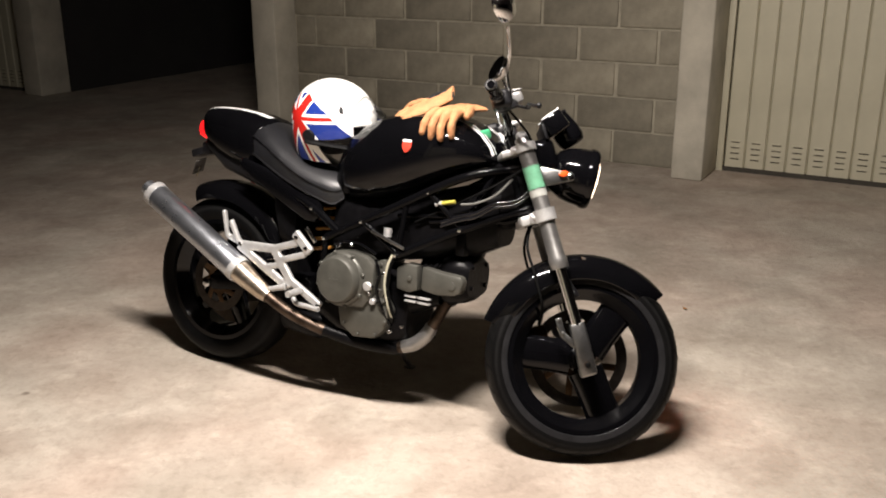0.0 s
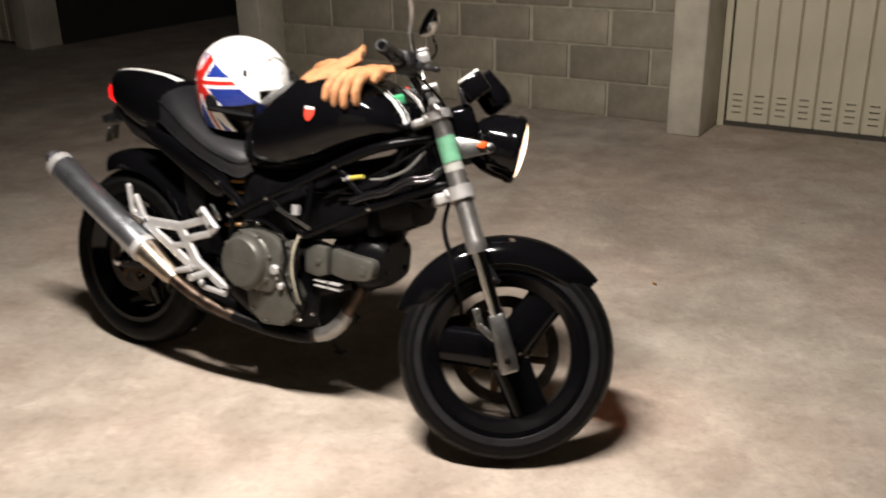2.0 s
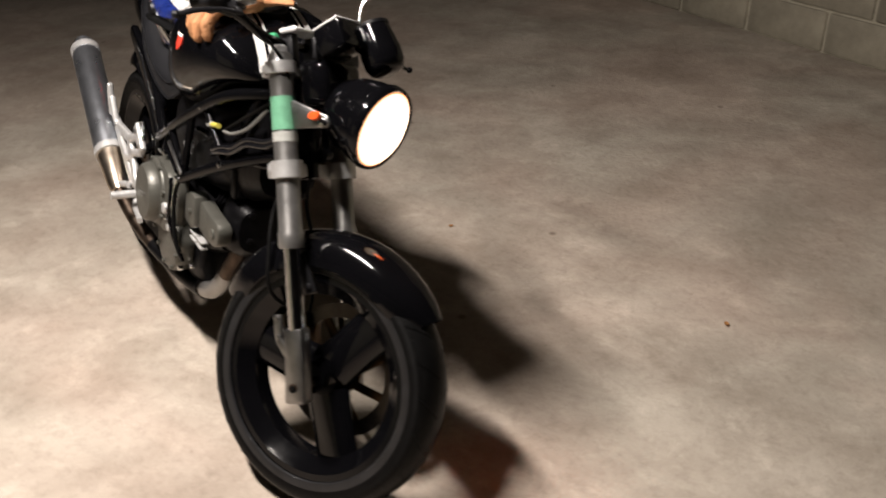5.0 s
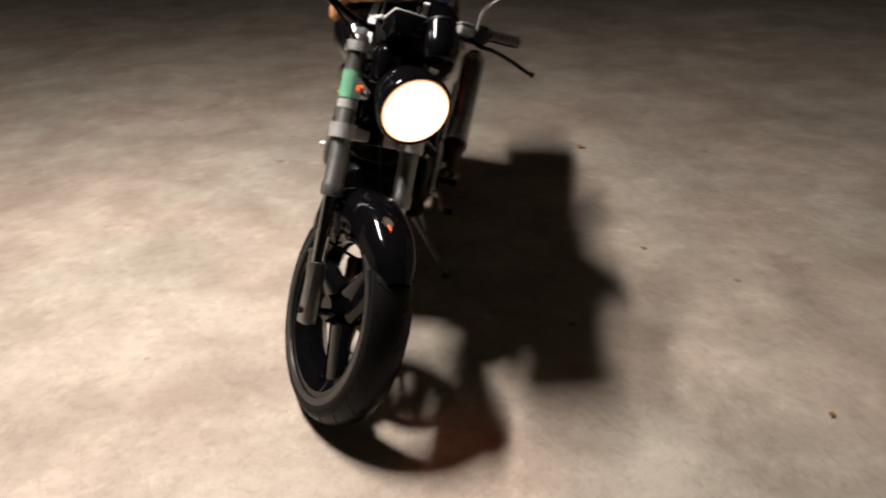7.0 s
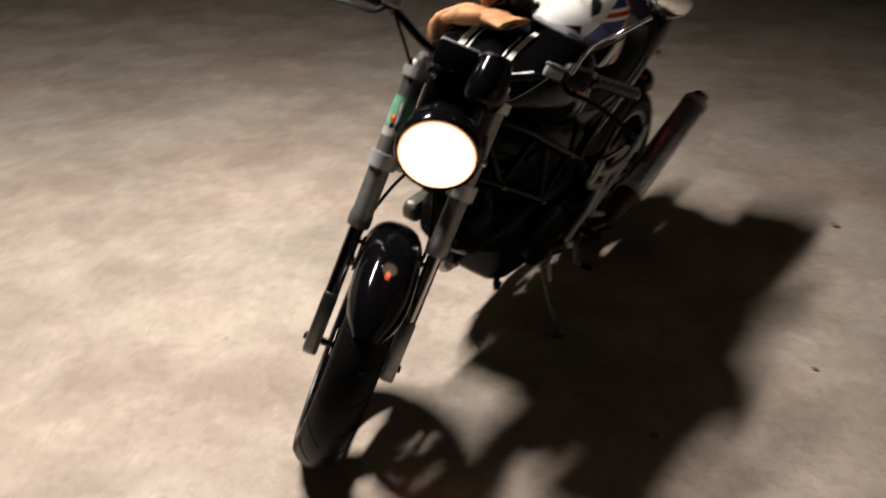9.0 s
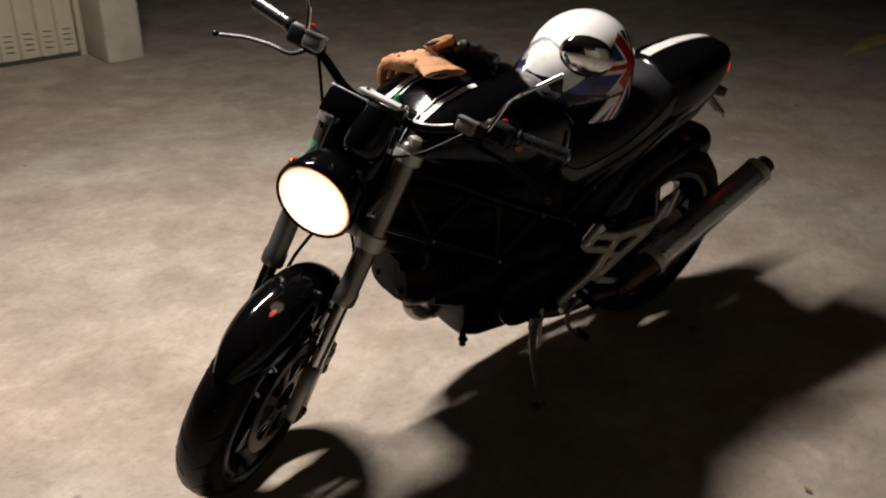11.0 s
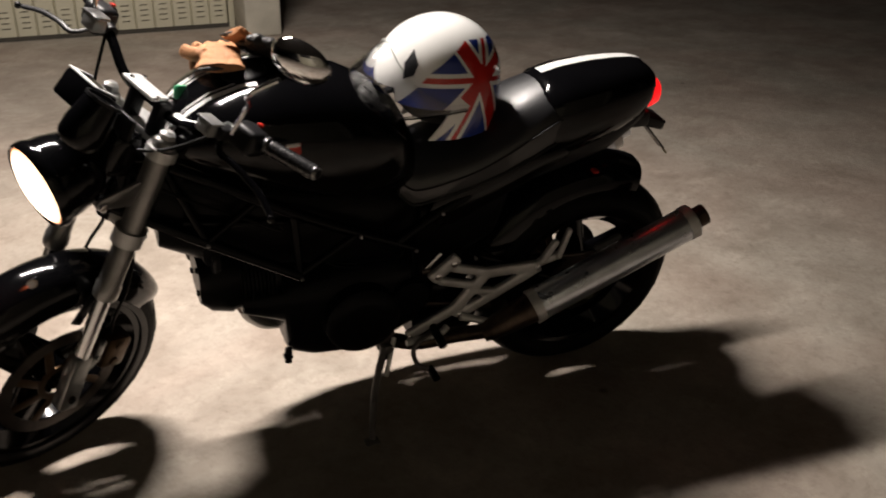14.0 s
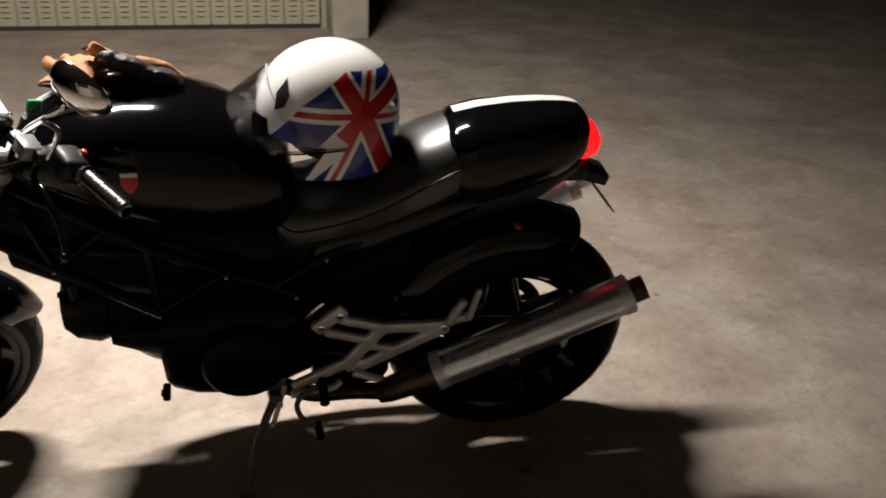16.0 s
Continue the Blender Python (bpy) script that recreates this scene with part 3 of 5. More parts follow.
S("axle", tube_mesh([(FA[0], -0.128, FA[2] - 0.010), (FA[0], 0.128, FA[2] - 0.010)], 0.010, 14), STEEL, "", front)
cal = join(box(-0.085, 0.072, 0.395, 0.070, 0.060, 0.095, 0.012), bolt((-0.085, 0.104, 0.42), 0.012, 0.003), bolt((-0.085, 0.104, 0.37), 0.012, 0.003))
S("brake_caliper", cal, BRONZE, "bronze brake caliper")
tape = S("tape_band", lathe([(0.862, 0.0272), (0.862, 0.0276), (0.935, 0.0276), (0.935, 0.0272)], "z", (0.030, -0.103, 0), 24), GREEN, "green tape wrapped round the fork tube")
S("label_band", lathe([(0.836, 0.0271), (0.836, 0.0274), (0.858, 0.0274), (0.858, 0.0271)], "z", (0.030, -0.103, 0), 24), PALE, "pale paper label on the fork tube")

# clamps
def clamp(z, h, r):
    b = []
    for side in (-1, 1):
        b.append(lathe([(z - h / 2, 0.0262), (z - h / 2, r), (z + h / 2, r), (z + h / 2, 0.0262)], "z", (0.030, 0.103 * side, 0), 24, closed=True))
        b.append(box(0.030 - 0.034, 0.103 * side, z, 0.026, 0.020, h * 0.9, 0.004))
        b.append(bolt((0.030 - 0.036, 0.103 * side + side * 0.012, z), 0.006, 0.004))
    b.append(plate([(-0.045, -0.080), (0.018, -0.085), (0.026, 0.0), (0.018, 0.085), (-0.045, 0.080), (-0.058, 0.0)], 0, h * 0.8, 0.004))
    b[-1].transform(Matrix.Translation((0.0, 0, z)) @ Matrix.Rotation(radians(-90), 4, "X") @ Matrix.Diagonal((1, 1, -1, 1)))
    return join(*b)


S("lower_clamp", clamp(0.776, 0.038, 0.036), ALU, "cast aluminium lower fork clamp")
top = S("upper_clamp", clamp(0.998, 0.026, 0.035), ALU, "cast aluminium upper fork clamp")
S("bar_clamp", join(box(0.024, -0.012, 1.090, 0.048, 0.108, 0.012, 0.005)), SILVER, "bright satin handlebar clamp", top)
for side in (-1, 1):
    S("bar_riser", box(0.010, side * 0.042, 1.045, 0.036, 0.026, 0.084, 0.006), SATIN, "", top)
for dx in (0.003, 0.037):
    for dy in (-0.046, 0.046):
        S("clamp_bolt", bolt((dx, dy, 1.096), 0.0055, 0.004, "z"), CHROME, "", top)
S("left_bar_sleeve", tube_mesh([(-0.004, 0.075, 1.066), (-0.004, 0.112, 1.070), (-0.010, 0.165, 1.096)], 0.0128, 12, smooth=4), SILVER, "bare metal part of the handlebar", top)
S("ignition_lock", lathe([(1.005, 0.0), (1.005, 0.020), (1.062, 0.018), (1.066, 0.0)], "z", (-0.066, 0, 0), 18), SATIN, "", top)
S("key_tag", put(box(0, 0, 0, 0.030, 0.012, 0.022, 0.006), Matrix.Translation((-0.074, 0.0, 1.088)) @ Matrix.Rotation(0.5, 4, "X") @ Matrix.Scale(1.55, 4)), GREENKEY, "green key tag in the ignition", top)
P("head_tube", tube_mesh([STEER @ Vector((0, 0, 0.76)), STEER @ Vector((0, 0, 0.985))], 0.033, 20), FRAMEBLK)

# handlebar, grips, levers, mirrors
hb = [(-0.055, -0.435, 1.151), (-0.030, -0.30, 1.140), (-0.012, -0.20, 1.112), (0.0, -0.10, 1.066), (0.0, 0.0, 1.064), (0.0, 0.10, 1.066), (-0.012, 0.20, 1.112), (-0.030, 0.30, 1.140), (-0.055, 0.435, 1.151)]
handlebar = S("handlebar", tube_mesh(hb, 0.0116, 12, smooth=5), BLACK, "black tubular handlebar")
for side in (-1, 1):
    d = Vector((-0.025, 0.130 * side, 0.011)).normalized()
    p0 = Vector((-0.031, 0.305 * side, 1.1405))
    n = 26
    prof = []
    pts, rr = [], []
    for k in range(n):
        pts.append(p0 + d * 0.125 * k / (n - 1))
        rr.append(0.0165 + (0.0016 if k % 2 else 0) + (0.004 if k < 2 else 0))
    S("grip", tube_mesh(pts, rr, 16), GRIP, "black ribbed rubber grip", handlebar)
    S("bar_end", tube_mesh([p0 + d * 0.125, p0 + d * 0.132], [0.015, 0.013], 14), LUG, "", handlebar)
    sw = join(put(box(0, 0, 0, 0.056, 0.072, 0.056, 0.014, 3), Matrix.Translation((-0.020, 0.264 * side, 1.132))), box(-0.040, 0.262 * side, 1.152, 0.020, 0.030, 0.016, 0.005))
    s = S("switch_housing", sw, SATIN, "black switch housing with a red button", handlebar)
    S("switch_button", box(-0.043, 0.262 * side, 1.163, 0.010, 0.014, 0.008, 0.003), REDPL, "red switch button", handlebar)
    lz, lx = -0.040, (0.0 if side < 0 else -0.018)
    lev = curve_points([(0.015, 0.225 * side, 1.118), (0.050 + lx, 0.250 * side, 1.132 + lz), (0.050 + lx, 0.300 * side, 1.130 + lz), (0.045 + lx, 0.370 * side, 1.118 + lz), (0.050 + lx, 0.425 * side, 1.100 + lz), (0.056 + lx, 0.440 * side, 1.096 + lz)], 5)
    S("lever", join(tube_mesh(lev, [0.0075] * (len(lev) - 4) + [0.006, 0.005, 0.005, 0.007], 10, flat=0.6), ball((0.057 + lx, 0.442 * side, 1.095 + lz), 0.0085)), SATIN if side < 0 else BLACK, "brake lever" if side < 0 else "clutch lever", handlebar)
    perch = join(box(0.006, 0.222 * side, 1.122, 0.050, 0.034, 0.030, 0.006), tube_mesh([(-0.012, 0.205 * side, 1.118), (-0.016, 0.238 * side, 1.125)], 0.0185, 14))
    S("lever_perch", perch, SATIN, "", handlebar)
    if side < 0:
        S("brake_reservoir", join(box(0.032, -0.215, 1.136, 0.038, 0.048, 0.034, 0.008), box(0.032, -0.215, 1.156, 0.041, 0.051, 0.007, 0.003)), TANKMET, "grey brake fluid reservoir", handlebar)
    else:
        S("clutch_reservoir", join(box(0.034, 0.200, 1.120, 0.034, 0.046, 0.028, 0.007), box(0.034, 0.200, 1.137, 0.037, 0.049, 0.007, 0.003)), TANKMET, "grey clutch fluid reservoir", handlebar)
    mz = 1.374 if side > 0 else 1.362
    mx = 0.078 if side > 0 else 0.042
    my = 0.382 * side if side > 0 else -0.415
    mturn, mtilt = (25, 34) if side > 0 else (-28, 6)
    base = (0.012, 0.245 * side, 1.132)
    stem = [base, (0.020, 0.262 * side, 1.205), (mx - 0.002, 0.300 * side, 1.255), (mx + 0.002, my * 0.93, mz - 0.055)]
    mir = S("mirror", put(lathe([(-0.034, 0.0), (-0.0325, 0.014), (-0.027, 0.030), (-0.017, 0.042), (-0.005, 0.0485), (0.004, 0.050), (0.008, 0.049), (0.006, 0.046)], "x", (0, 0, 0), 40), Matrix.Translation((mx, my, mz)) @ Matrix.Rotation(radians(mturn), 4, "Z") @ Matrix.Rotation(radians(mtilt), 4, "Y") @ Matrix.Diagonal((-1, 1.22, 0.95, 1))), MIRROR, "oval chrome-backed bar mirror on a chrome stem")
    S("mirror_stem", tube_mesh(stem, 0.0055, 10, smooth=6), CHROME, "chrome mirror stem", mir)
    S("mirror_glass", put(lathe([(0.0, 0.0), (0.0, 0.046), (-0.002, 0.046)], "x", (0, 0, 0), 28), Matrix.Translation((mx, my, mz)) @ Matrix.Rotation(radians(mturn), 4, "Z") @ Matrix.Rotation(radians(mtilt), 4, "Y") @ Matrix.Translation((-0.006, 0, 0)) @ Matrix.Diagonal((1, 1.22, 0.95, 1))), MIRROR, "mirror glass", mir)

# instruments
def instrument(at, r, depth, tilt):
    """A round gauge in a deep cup, its face up to the rider."""
    m = Matrix.Translation(at) @ Matrix.Rotation(radians(tilt), 4, "Y")
    g = S("gauge", put(lathe([(-depth, 0.0), (-depth, r * 0.70), (-depth + 0.006, r * 0.95), (-depth + 0.022, r * 1.13), (-0.062, r * 1.16), (-0.030, r * 1.05), (-0.004, r * 0.94), (0.002, r * 0.90), (-0.003, r * 0.88), (-0.003, 0.0)], "z", (0, 0, 0), 36), m), BLACK, "round black instrument")
    S("gauge_rim", put(lathe([(-0.002, r * 0.97), (0.005, r * 0.97), (0.005, r * 0.88), (-0.002, r * 0.88)], "z", (0, 0, 0), 36, closed=True), m), SATIN, "", g)
    S("gauge_glass", put(lathe([(0.001, r * 0.88), (0.001, 0.0)], "z", (0, 0, 0), 32), m), BLACK, "dark gauge glass", g)


instrument((0.176, 0.050, 1.088), 0.041, 0.112, -18)
dash = Matrix.Translation((0.150, -0.037, 1.046)) @ Matrix.Rotation(radians(-19), 4, "Y")
slab = S("warning_light_panel", put(box(0, 0, 0.006, 0.074, 0.098, 0.064, 0.009), dash), BLACK, "black box-shaped instrument")
S("panel_bezel", put(join(box(0.026, 0, 0.0395, 0.020, 0.092, 0.004, 0.0015), box(-0.008, -0.043, 0.0395, 0.048, 0.007, 0.004, 0.0015), box(-0.008, 0.043, 0.0395, 0.048, 0.007, 0.004, 0.0015)), dash), SILVER, "bright bezel", slab)
S("gauge_bracket", join(box(0.108, 0, 1.035, 0.012, 0.17, 0.050, 0.006), bar((0.100, 0.03, 1.0), (0.03, 0.03, 0.99), 0.02, 0.012), bar((0.085, -0.03, 1.0), (0.03, -0.03, 0.99), 0.02, 0.012)), SATIN, "black instrument bracket")

# added mass that fills out the front end's shadow on the floor
S("headlamp_shadow_block", box(0.088, 0.0, 0.962, 0.080, 0.150, 0.110, 0.024, 3), BLACK, "black block added above the headlamp to fill the shadow")

# headlamp
HLM = Matrix.Translation((0.218, 0, 0.853)) @ Matrix.Rotation(radians(24 + 6), 4, "Y")
bowl = [(-0.150, 0.0), (-0.148, 0.018), (-0.140, 0.040), (-0.118, 0.066), (-0.085, 0.084), (-0.045, 0.0925), (-0.012, 0.0945)]
head = S("headlamp", put(lathe(bowl, "x", (0, 0, 0), 44), HLM), BLACK, "round black headlamp with its lamp on")
S("headlamp_rim", put(lathe([(-0.020, 0.0940), (-0.020, 0.0970), (-0.012, 0.0992), (-0.003, 0.0990), (0.004, 0.0972), (0.009, 0.0935), (0.006, 0.089), (-0.004, 0.089)], "x", (0, 0, 0), 44, closed=True), HLM), BLACK, "black headlamp rim", head)
S("headlamp_glass", put(lathe([(0.0125, 0.074), (0.018, 0.055), (0.022, 0.025), (0.023, 0.0)], "x", (0, 0, 0), 44), HLM), HEADGLASS, "lit round headlamp glass", head)
S("outer_glass", put(lathe([(0.006, 0.0855), (0.010, 0.080), (0.0125, 0.074)], "x", (0, 0, 0), 44), HLM), HEADMID, "", head)
S("glass_edge", put(lathe([(0.0, 0.0915), (0.003, 0.0895), (0.006, 0.0855)], "x", (0, 0, 0), 44), HLM), HEADEDGE, "warm lit edge of the glass", head)
beam_data = bpy.data.lights.new("headlamp_beam", "SPOT")
beam_data.energy, beam_data.color, beam_data.spot_size, beam_data.spot_blend, beam_data.shadow_soft_size = 1.9, (1.0, 0.17, 0.05), radians(96), 0.7, 0.03
beam = new("headlamp_beam", beam_data)
beam.matrix_world = BIKE @ STEER @ HLM @ Matrix.Translation((0.05, 0, 0)) @ Matrix.Rotation(radians(-90 + 34), 4, "Y")
for side in (-1, 1):
    brk = plate([(0.052, 0.918), (0.062, 0.926), (0.150, 0.882), (0.156, 0.866), (0.146, 0.856), (0.060, 0.862)], side * 0.106, 0.010, 0.004)
    b = S("headlamp_bracket", brk, LUG, "aluminium headlamp bracket")
    S("bracket_bolt", bolt((0.140, side * 0.115, 0.867), 0.010, 0.005), CHROME, "", b)
    if side > 0:
        continue
    ind = join(put(lathe([(0.0, 0.011), (0.008, 0.017), (0.020, 0.014), (0.024, 0.0)], "y", (0, 0, 0), 18), Matrix.Translation((0.122, side * 0.110, 0.884)) @ Matrix.Diagonal((0.95, 0.6 * side, 0.62, 1))))
    S("reflector", ind, ORANGE, "orange side reflector", b)

# front mudguard
def guard(at, r, a0, a1, half, drop, thick=0.003, n=34, taper=0.0):
    secs = []
    for k in range(n + 1):
        t = k / n
        a = radians(a0 + (a1 - a0) * t)
        e = 1 - taper * abs(2 * t - 1) ** 5
        ring = []
        for off, sgn in ((0.0, 1), (-thick, -1)):
            row = []
            for j in range(15):
                s = (j / 14 * 2 - 1)
                y = half * e * math.sin(s * math.pi / 2 * 0.98)
                rr = r + off - drop * (1 - math.cos(s * math.pi / 2)) ** 1.25
                row.append((at[0] + rr * math.cos(a), at[1] + y * (1 if off == 0 else 0.97), at[2] + rr * math.sin(a)))
            ring += row if sgn > 0 else row[::-1]
        secs.append(ring)
    return loft(secs)


mud = S("front_mudguard", guard(FA, 0.338, 142, 22, 0.076, 0.080, taper=0.5), BLACK, "gloss black front mudguard")
for side in (-1, 1):
    S("mudguard_bracket", join(bar((0.03, side * 0.076, 0.585), (0.055, side * 0.076, 0.50), 0.030, 0.006), bolt((0.035, side * 0.081, 0.57), 0.007, 0.004), bolt((0.052, side * 0.081, 0.515), 0.007, 0.004)), SATIN, "", mud)
    S("brake_hose", tube_mesh([(0.0, side * 0.03, 0.78), (-0.045, side * 0.06, 0.70), (-0.050, side * 0.085, 0.60), (-0.055, side * 0.078, 0.50), (-0.07, 0.075, 0.43)], 0.0045, 8, smooth=6), RUBBER, "black brake hose")

# tank
tk = [(0.500, 0.700, 0.800, 0.075), (0.512, 0.694, 0.868, 0.105), (0.545, 0.690, 0.925, 0.128), (0.60, 0.692, 0.968, 0.150), (0.67, 0.700, 1.000, 0.172), (0.75, 0.720, 1.022, 0.188), (0.84, 0.758, 1.030, 0.194), (0.92, 0.800, 1.022, 0.188), (0.99, 0.834, 1.000, 0.172), (1.04, 0.854, 0.970, 0.148), (1.075, 0.866, 0.935, 0.115), (1.092, 0.874, 0.905, 0.080)]
tank = P("fuel_tank", loft([oval(x, a, b, h, 32, 2.7) for x, a, b, h in tk]), BLACK, "gloss black fuel tank", angle=60)
P("filler_cap", put(lathe([(0.0, 0.0), (0.0, 0.050), (0.004, 0.050), (0.008, 0.044), (0.008, 0.0)], "z", (0, 0, 0), 32), Matrix.Translation((0.90, 0, 1.021)) @ Matrix.Rotation(radians(8), 4, "Y")), SATIN, "", tank)
for side in (-1, 1):
    # a small red shield badge with a white head, on each flank
    sh = plate([(-0.018, 0.022), (0.018, 0.022), (0.017, -0.004), (0.008, -0.018), (0.0, -0.023), (-0.008, -0.018), (-0.017, -0.004)], 0, 0.003, 0.001)
    m = Matrix.Translation((0.836, side * 0.1935, 0.912)) @ Matrix.Rotation(radians(side * 14), 4, "X") @ Matrix.Scale(0.98, 4)
    bd = P("tank_badge", put(sh, m), REDDECAL, "small red shield badge", tank)
    P("badge_bar", put(box(0, side * 0.002, 0.017, 0.033, 0.003, 0.009, 0.001), m), WHITE, "white head of the badge", tank)

def ribbon(secs, power, y0, y1, lift=0.0015, n=5, steps=5, start=None):
    """A painted stripe that follows the top of a lofted body, between two distances from its middle."""
    xs = [s[0] for s in secs]
    order = np.argsort(xs)
    col = lambda i: np.array([secs[k][i] for k in order])
    xs = np.array(xs)[order]
    bm = bmesh.new()
    rows = []
    for x in np.linspace(xs[0] + 0.004 if start is None else start, xs[-1] - 0.003, len(xs) * steps):
        a, c, h = (float(np.interp(x, xs, col(i))) for i in (1, 2, 3))
        row = []
        for j in range(n):
            y = y0 + (y1 - y0) * j / (n - 1)
            t = max(0.0, 1 - min(1, abs(y / h)) ** power) ** (1 / power)
            row.append(bm.verts.new((x, y, (a + c) / 2 + (c - a) / 2 * t + lift)))
        rows.append(row)
    for p, q in zip(rows, rows[1:]):
        for j in range(n - 1):
            bm.faces.new((p[j], p[j + 1], q[j + 1], q[j]))
    return bm


for y0, y1, start in ((-0.079, -0.059, 0.80), (0.060, 0.075, 0.885), (-0.050, -0.044, 0.90), (0.046, 0.051, 0.93)):
    P("tank_stripe", ribbon(tk, 2.7, y0, y1, start=start), WHITE, "painted white stripe", tank)

# seat, tail
def seat_section(x, top, crease, foot, h, n=13, y0=0.0):
    """A cushion's section: flat side walls up to a crease, then a domed top."""
    ring = [(x, y0 - h * 0.95, foot), (x, y0 - h, crease)]
    for k in range(1, n):
        a = math.pi * (1 - k / n)
        c = math.cos(a)
        ring.append((x, y0 + 0.985 * h * c, crease + 0.004 + (top - crease - 0.004) * max(0.0, 1 - abs(c) ** 2.6) ** 0.72))
    return ring + [(x, y0 + h, crease), (x, y0 + h * 0.95, foot), (x, y0, foot - 0.004)]


seat_rows = ((0.088, 0.905, 0.862, 0.825, 0.080, 0.016), (0.100, 0.934, 0.872, 0.818, 0.102, 0.016), (0.135, 0.944, 0.876, 0.810, 0.120, 0.015), (0.20, 0.914, 0.850, 0.784, 0.134, 0.012), (0.28, 0.870, 0.806, 0.750, 0.142, 0.008), (0.36, 0.834, 0.766, 0.720, 0.143, 0.004), (0.44, 0.810, 0.738, 0.695, 0.138, 0.0), (0.51, 0.800, 0.722, 0.676, 0.126, 0.0), (0.545, 0.792, 0.735, 0.700, 0.104, 0.0))
seat = P("seat", loft([seat_section(x, t, c, f, h, 13, y0) for x, t, c, f, h, y0 in seat_rows]), VINYL, "black vinyl single seat", angle=32)
for side in (-1, 1):
    pts = [(x, y0 + side * h * 1.002, c + 0.002) for x, t, c, f, h, y0 in seat_rows[1:]]
    P("seat_piping", tube_mesh(pts, 0.0026, 6, smooth=4), SATIN, "seam piping", seat)
    pts = [(x, y0 + side * h * 0.955, f + 0.002) for x, t, c, f, h, y0 in seat_rows[1:]]
    P("seat_base_rim", tube_mesh(pts, 0.004, 6, smooth=4), SATIN, "", seat)
P("seat_edge", tube_mesh([(p[0] - 0.006, p[1] * 1.01, p[2] * 1.001) for p in seat_section(0.104, 0.936, 0.872, 0.822, 0.104, 24, 0.016)[:-1]], 0.0035, 8), SILVER, "thin light edge round the back of the seat", seat)
TY = 0.018                                  # the tail stands a little to the left of the tank's middle
tail_secs = []
tail_rows = []
for x, zt, zb, h in ((0.165, 0.925, 0.800, 0.095), (0.14, 0.948, 0.745, 0.116), (0.08, 0.962, 0.748, 0.122), (0.0, 0.971, 0.765, 0.114), (-0.07, 0.973, 0.790, 0.102), (-0.125, 0.971, 0.818, 0.088), (-0.155, 0.966, 0.838, 0.076), (-0.170, 0.955, 0.850, 0.066), (-0.176, 0.930, 0.868, 0.050)):
    tail_rows.append((x, zb, zt, h))
    tail_secs.append(oval(x, zb, zt, h, 32, 2.9, TY))
tail = P("tail_cowl", loft(tail_secs), BLACK, "gloss black tail cowl", angle=60)
P("tail_stripe", put(ribbon(tail_rows[1:-1], 2.9, -0.052, -0.016), Matrix.Translation((0, TY, 0))), WHITE, "painted white stripe", tail)
lamp_secs = [oval(x, a, b, h, 20, 2.6, TY) for x, a, b, h in ((-0.150, 0.838, 0.930, 0.064), (-0.178, 0.838, 0.928, 0.060), (-0.204, 0.846, 0.918, 0.050), (-0.214, 0.864, 0.900, 0.034))]
P("tail_lamp", loft(lamp_secs), TAILGLASS, "lit red tail lamp", tail)
for side in (-1, 1):
    pan = plate([(0.10, 0.800), (0.20, 0.775), (0.34, 0.722), (0.46, 0.690), (0.475, 0.640), (0.440, 0.602), (0.40, 0.605), (0.28, 0.662), (0.15, 0.728), (0.085, 0.765)], side * 0.118, 0.024, 0.009)
    P("side_panel", pan, BLACK, "gloss black side panel under the seat", angle=50)
holder = P("plate_holder", join(box(-0.130, TY, 0.808, 0.130, 0.090, 0.050, 0.012), bar((-0.180, TY, 0.800), (-0.250, TY, 0.778), 0.030, 0.080, 0.006)), SATIN, "black plastic plate holder")
pl = P("number_plate", bar((-0.222, TY - 0.012, 0.758), (-0.270, TY + 0.022, 0.700), 0.004, 0.050, 0.001), SMOKED, "small dark number plate seen edge on", holder)
P("plate_edge", tube_mesh([(-0.246, TY + 0.006, 0.728), (-0.284, TY + 0.034, 0.684)], 0.0028, 8), PLATEMAT, "pale edge of the plate", pl)
P("undertail", loft([oval(x, a, c, h, 20, 3.5, TY) for x, a, c, h in ((0.26, 0.66, 0.76, 0.075), (0.20, 0.665, 0.80, 0.088), (0.08, 0.700, 0.82, 0.088), (-0.05, 0.735, 0.84, 0.080), (-0.12, 0.785, 0.85, 0.068), (-0.165, 0.812, 0.86, 0.050))]), SATIN, "matt black tray under the tail")

# rear mudguard over the tyre
P("rear_hugger", guard(RA, 0.390, 16, 113, 0.092, 0.070, taper=0.15, n=34), BLACK, "gloss black rear mudguard")
# red pieces stand in for the red glint on the mudguard
P("hugger_red_glint", box(-0.05, -0.061, 0.652, 0.014, 0.004, 0.008, 0.002), REDPL, "small red piece in place of a red glint on the mudguard")
P("hugger_red_glint", box(-0.024, 0.094, 0.687, 0.016, 0.022, 0.008, 0.002), REDPL, "small red piece in place of a red glint on the mudguard")
P("hugger_red_glint", box(-0.05, 0.097, 0.652, 0.014, 0.004, 0.008, 0.002), REDPL, "small red piece in place of a red glint on the mudguard")

# swing arm, shock, chain
arm = P("swing_arm", join(*[bar((-0.04, 0.018 + s * 0.115, 0.308), (0.44, s * 0.095, 0.375), 0.060, 0.034, 0.010) for s in (-1, 1)], box(0.36, 0, 0.37, 0.06, 0.18, 0.06, 0.012), *[bar((0.02, 0.016 + s * 0.112, 0.328), (0.30, s * 0.09, 0.47), 0.028, 0.024, 0.008) for s in (-1, 1)]), FRAMEBLK, "black box-section swing arm")
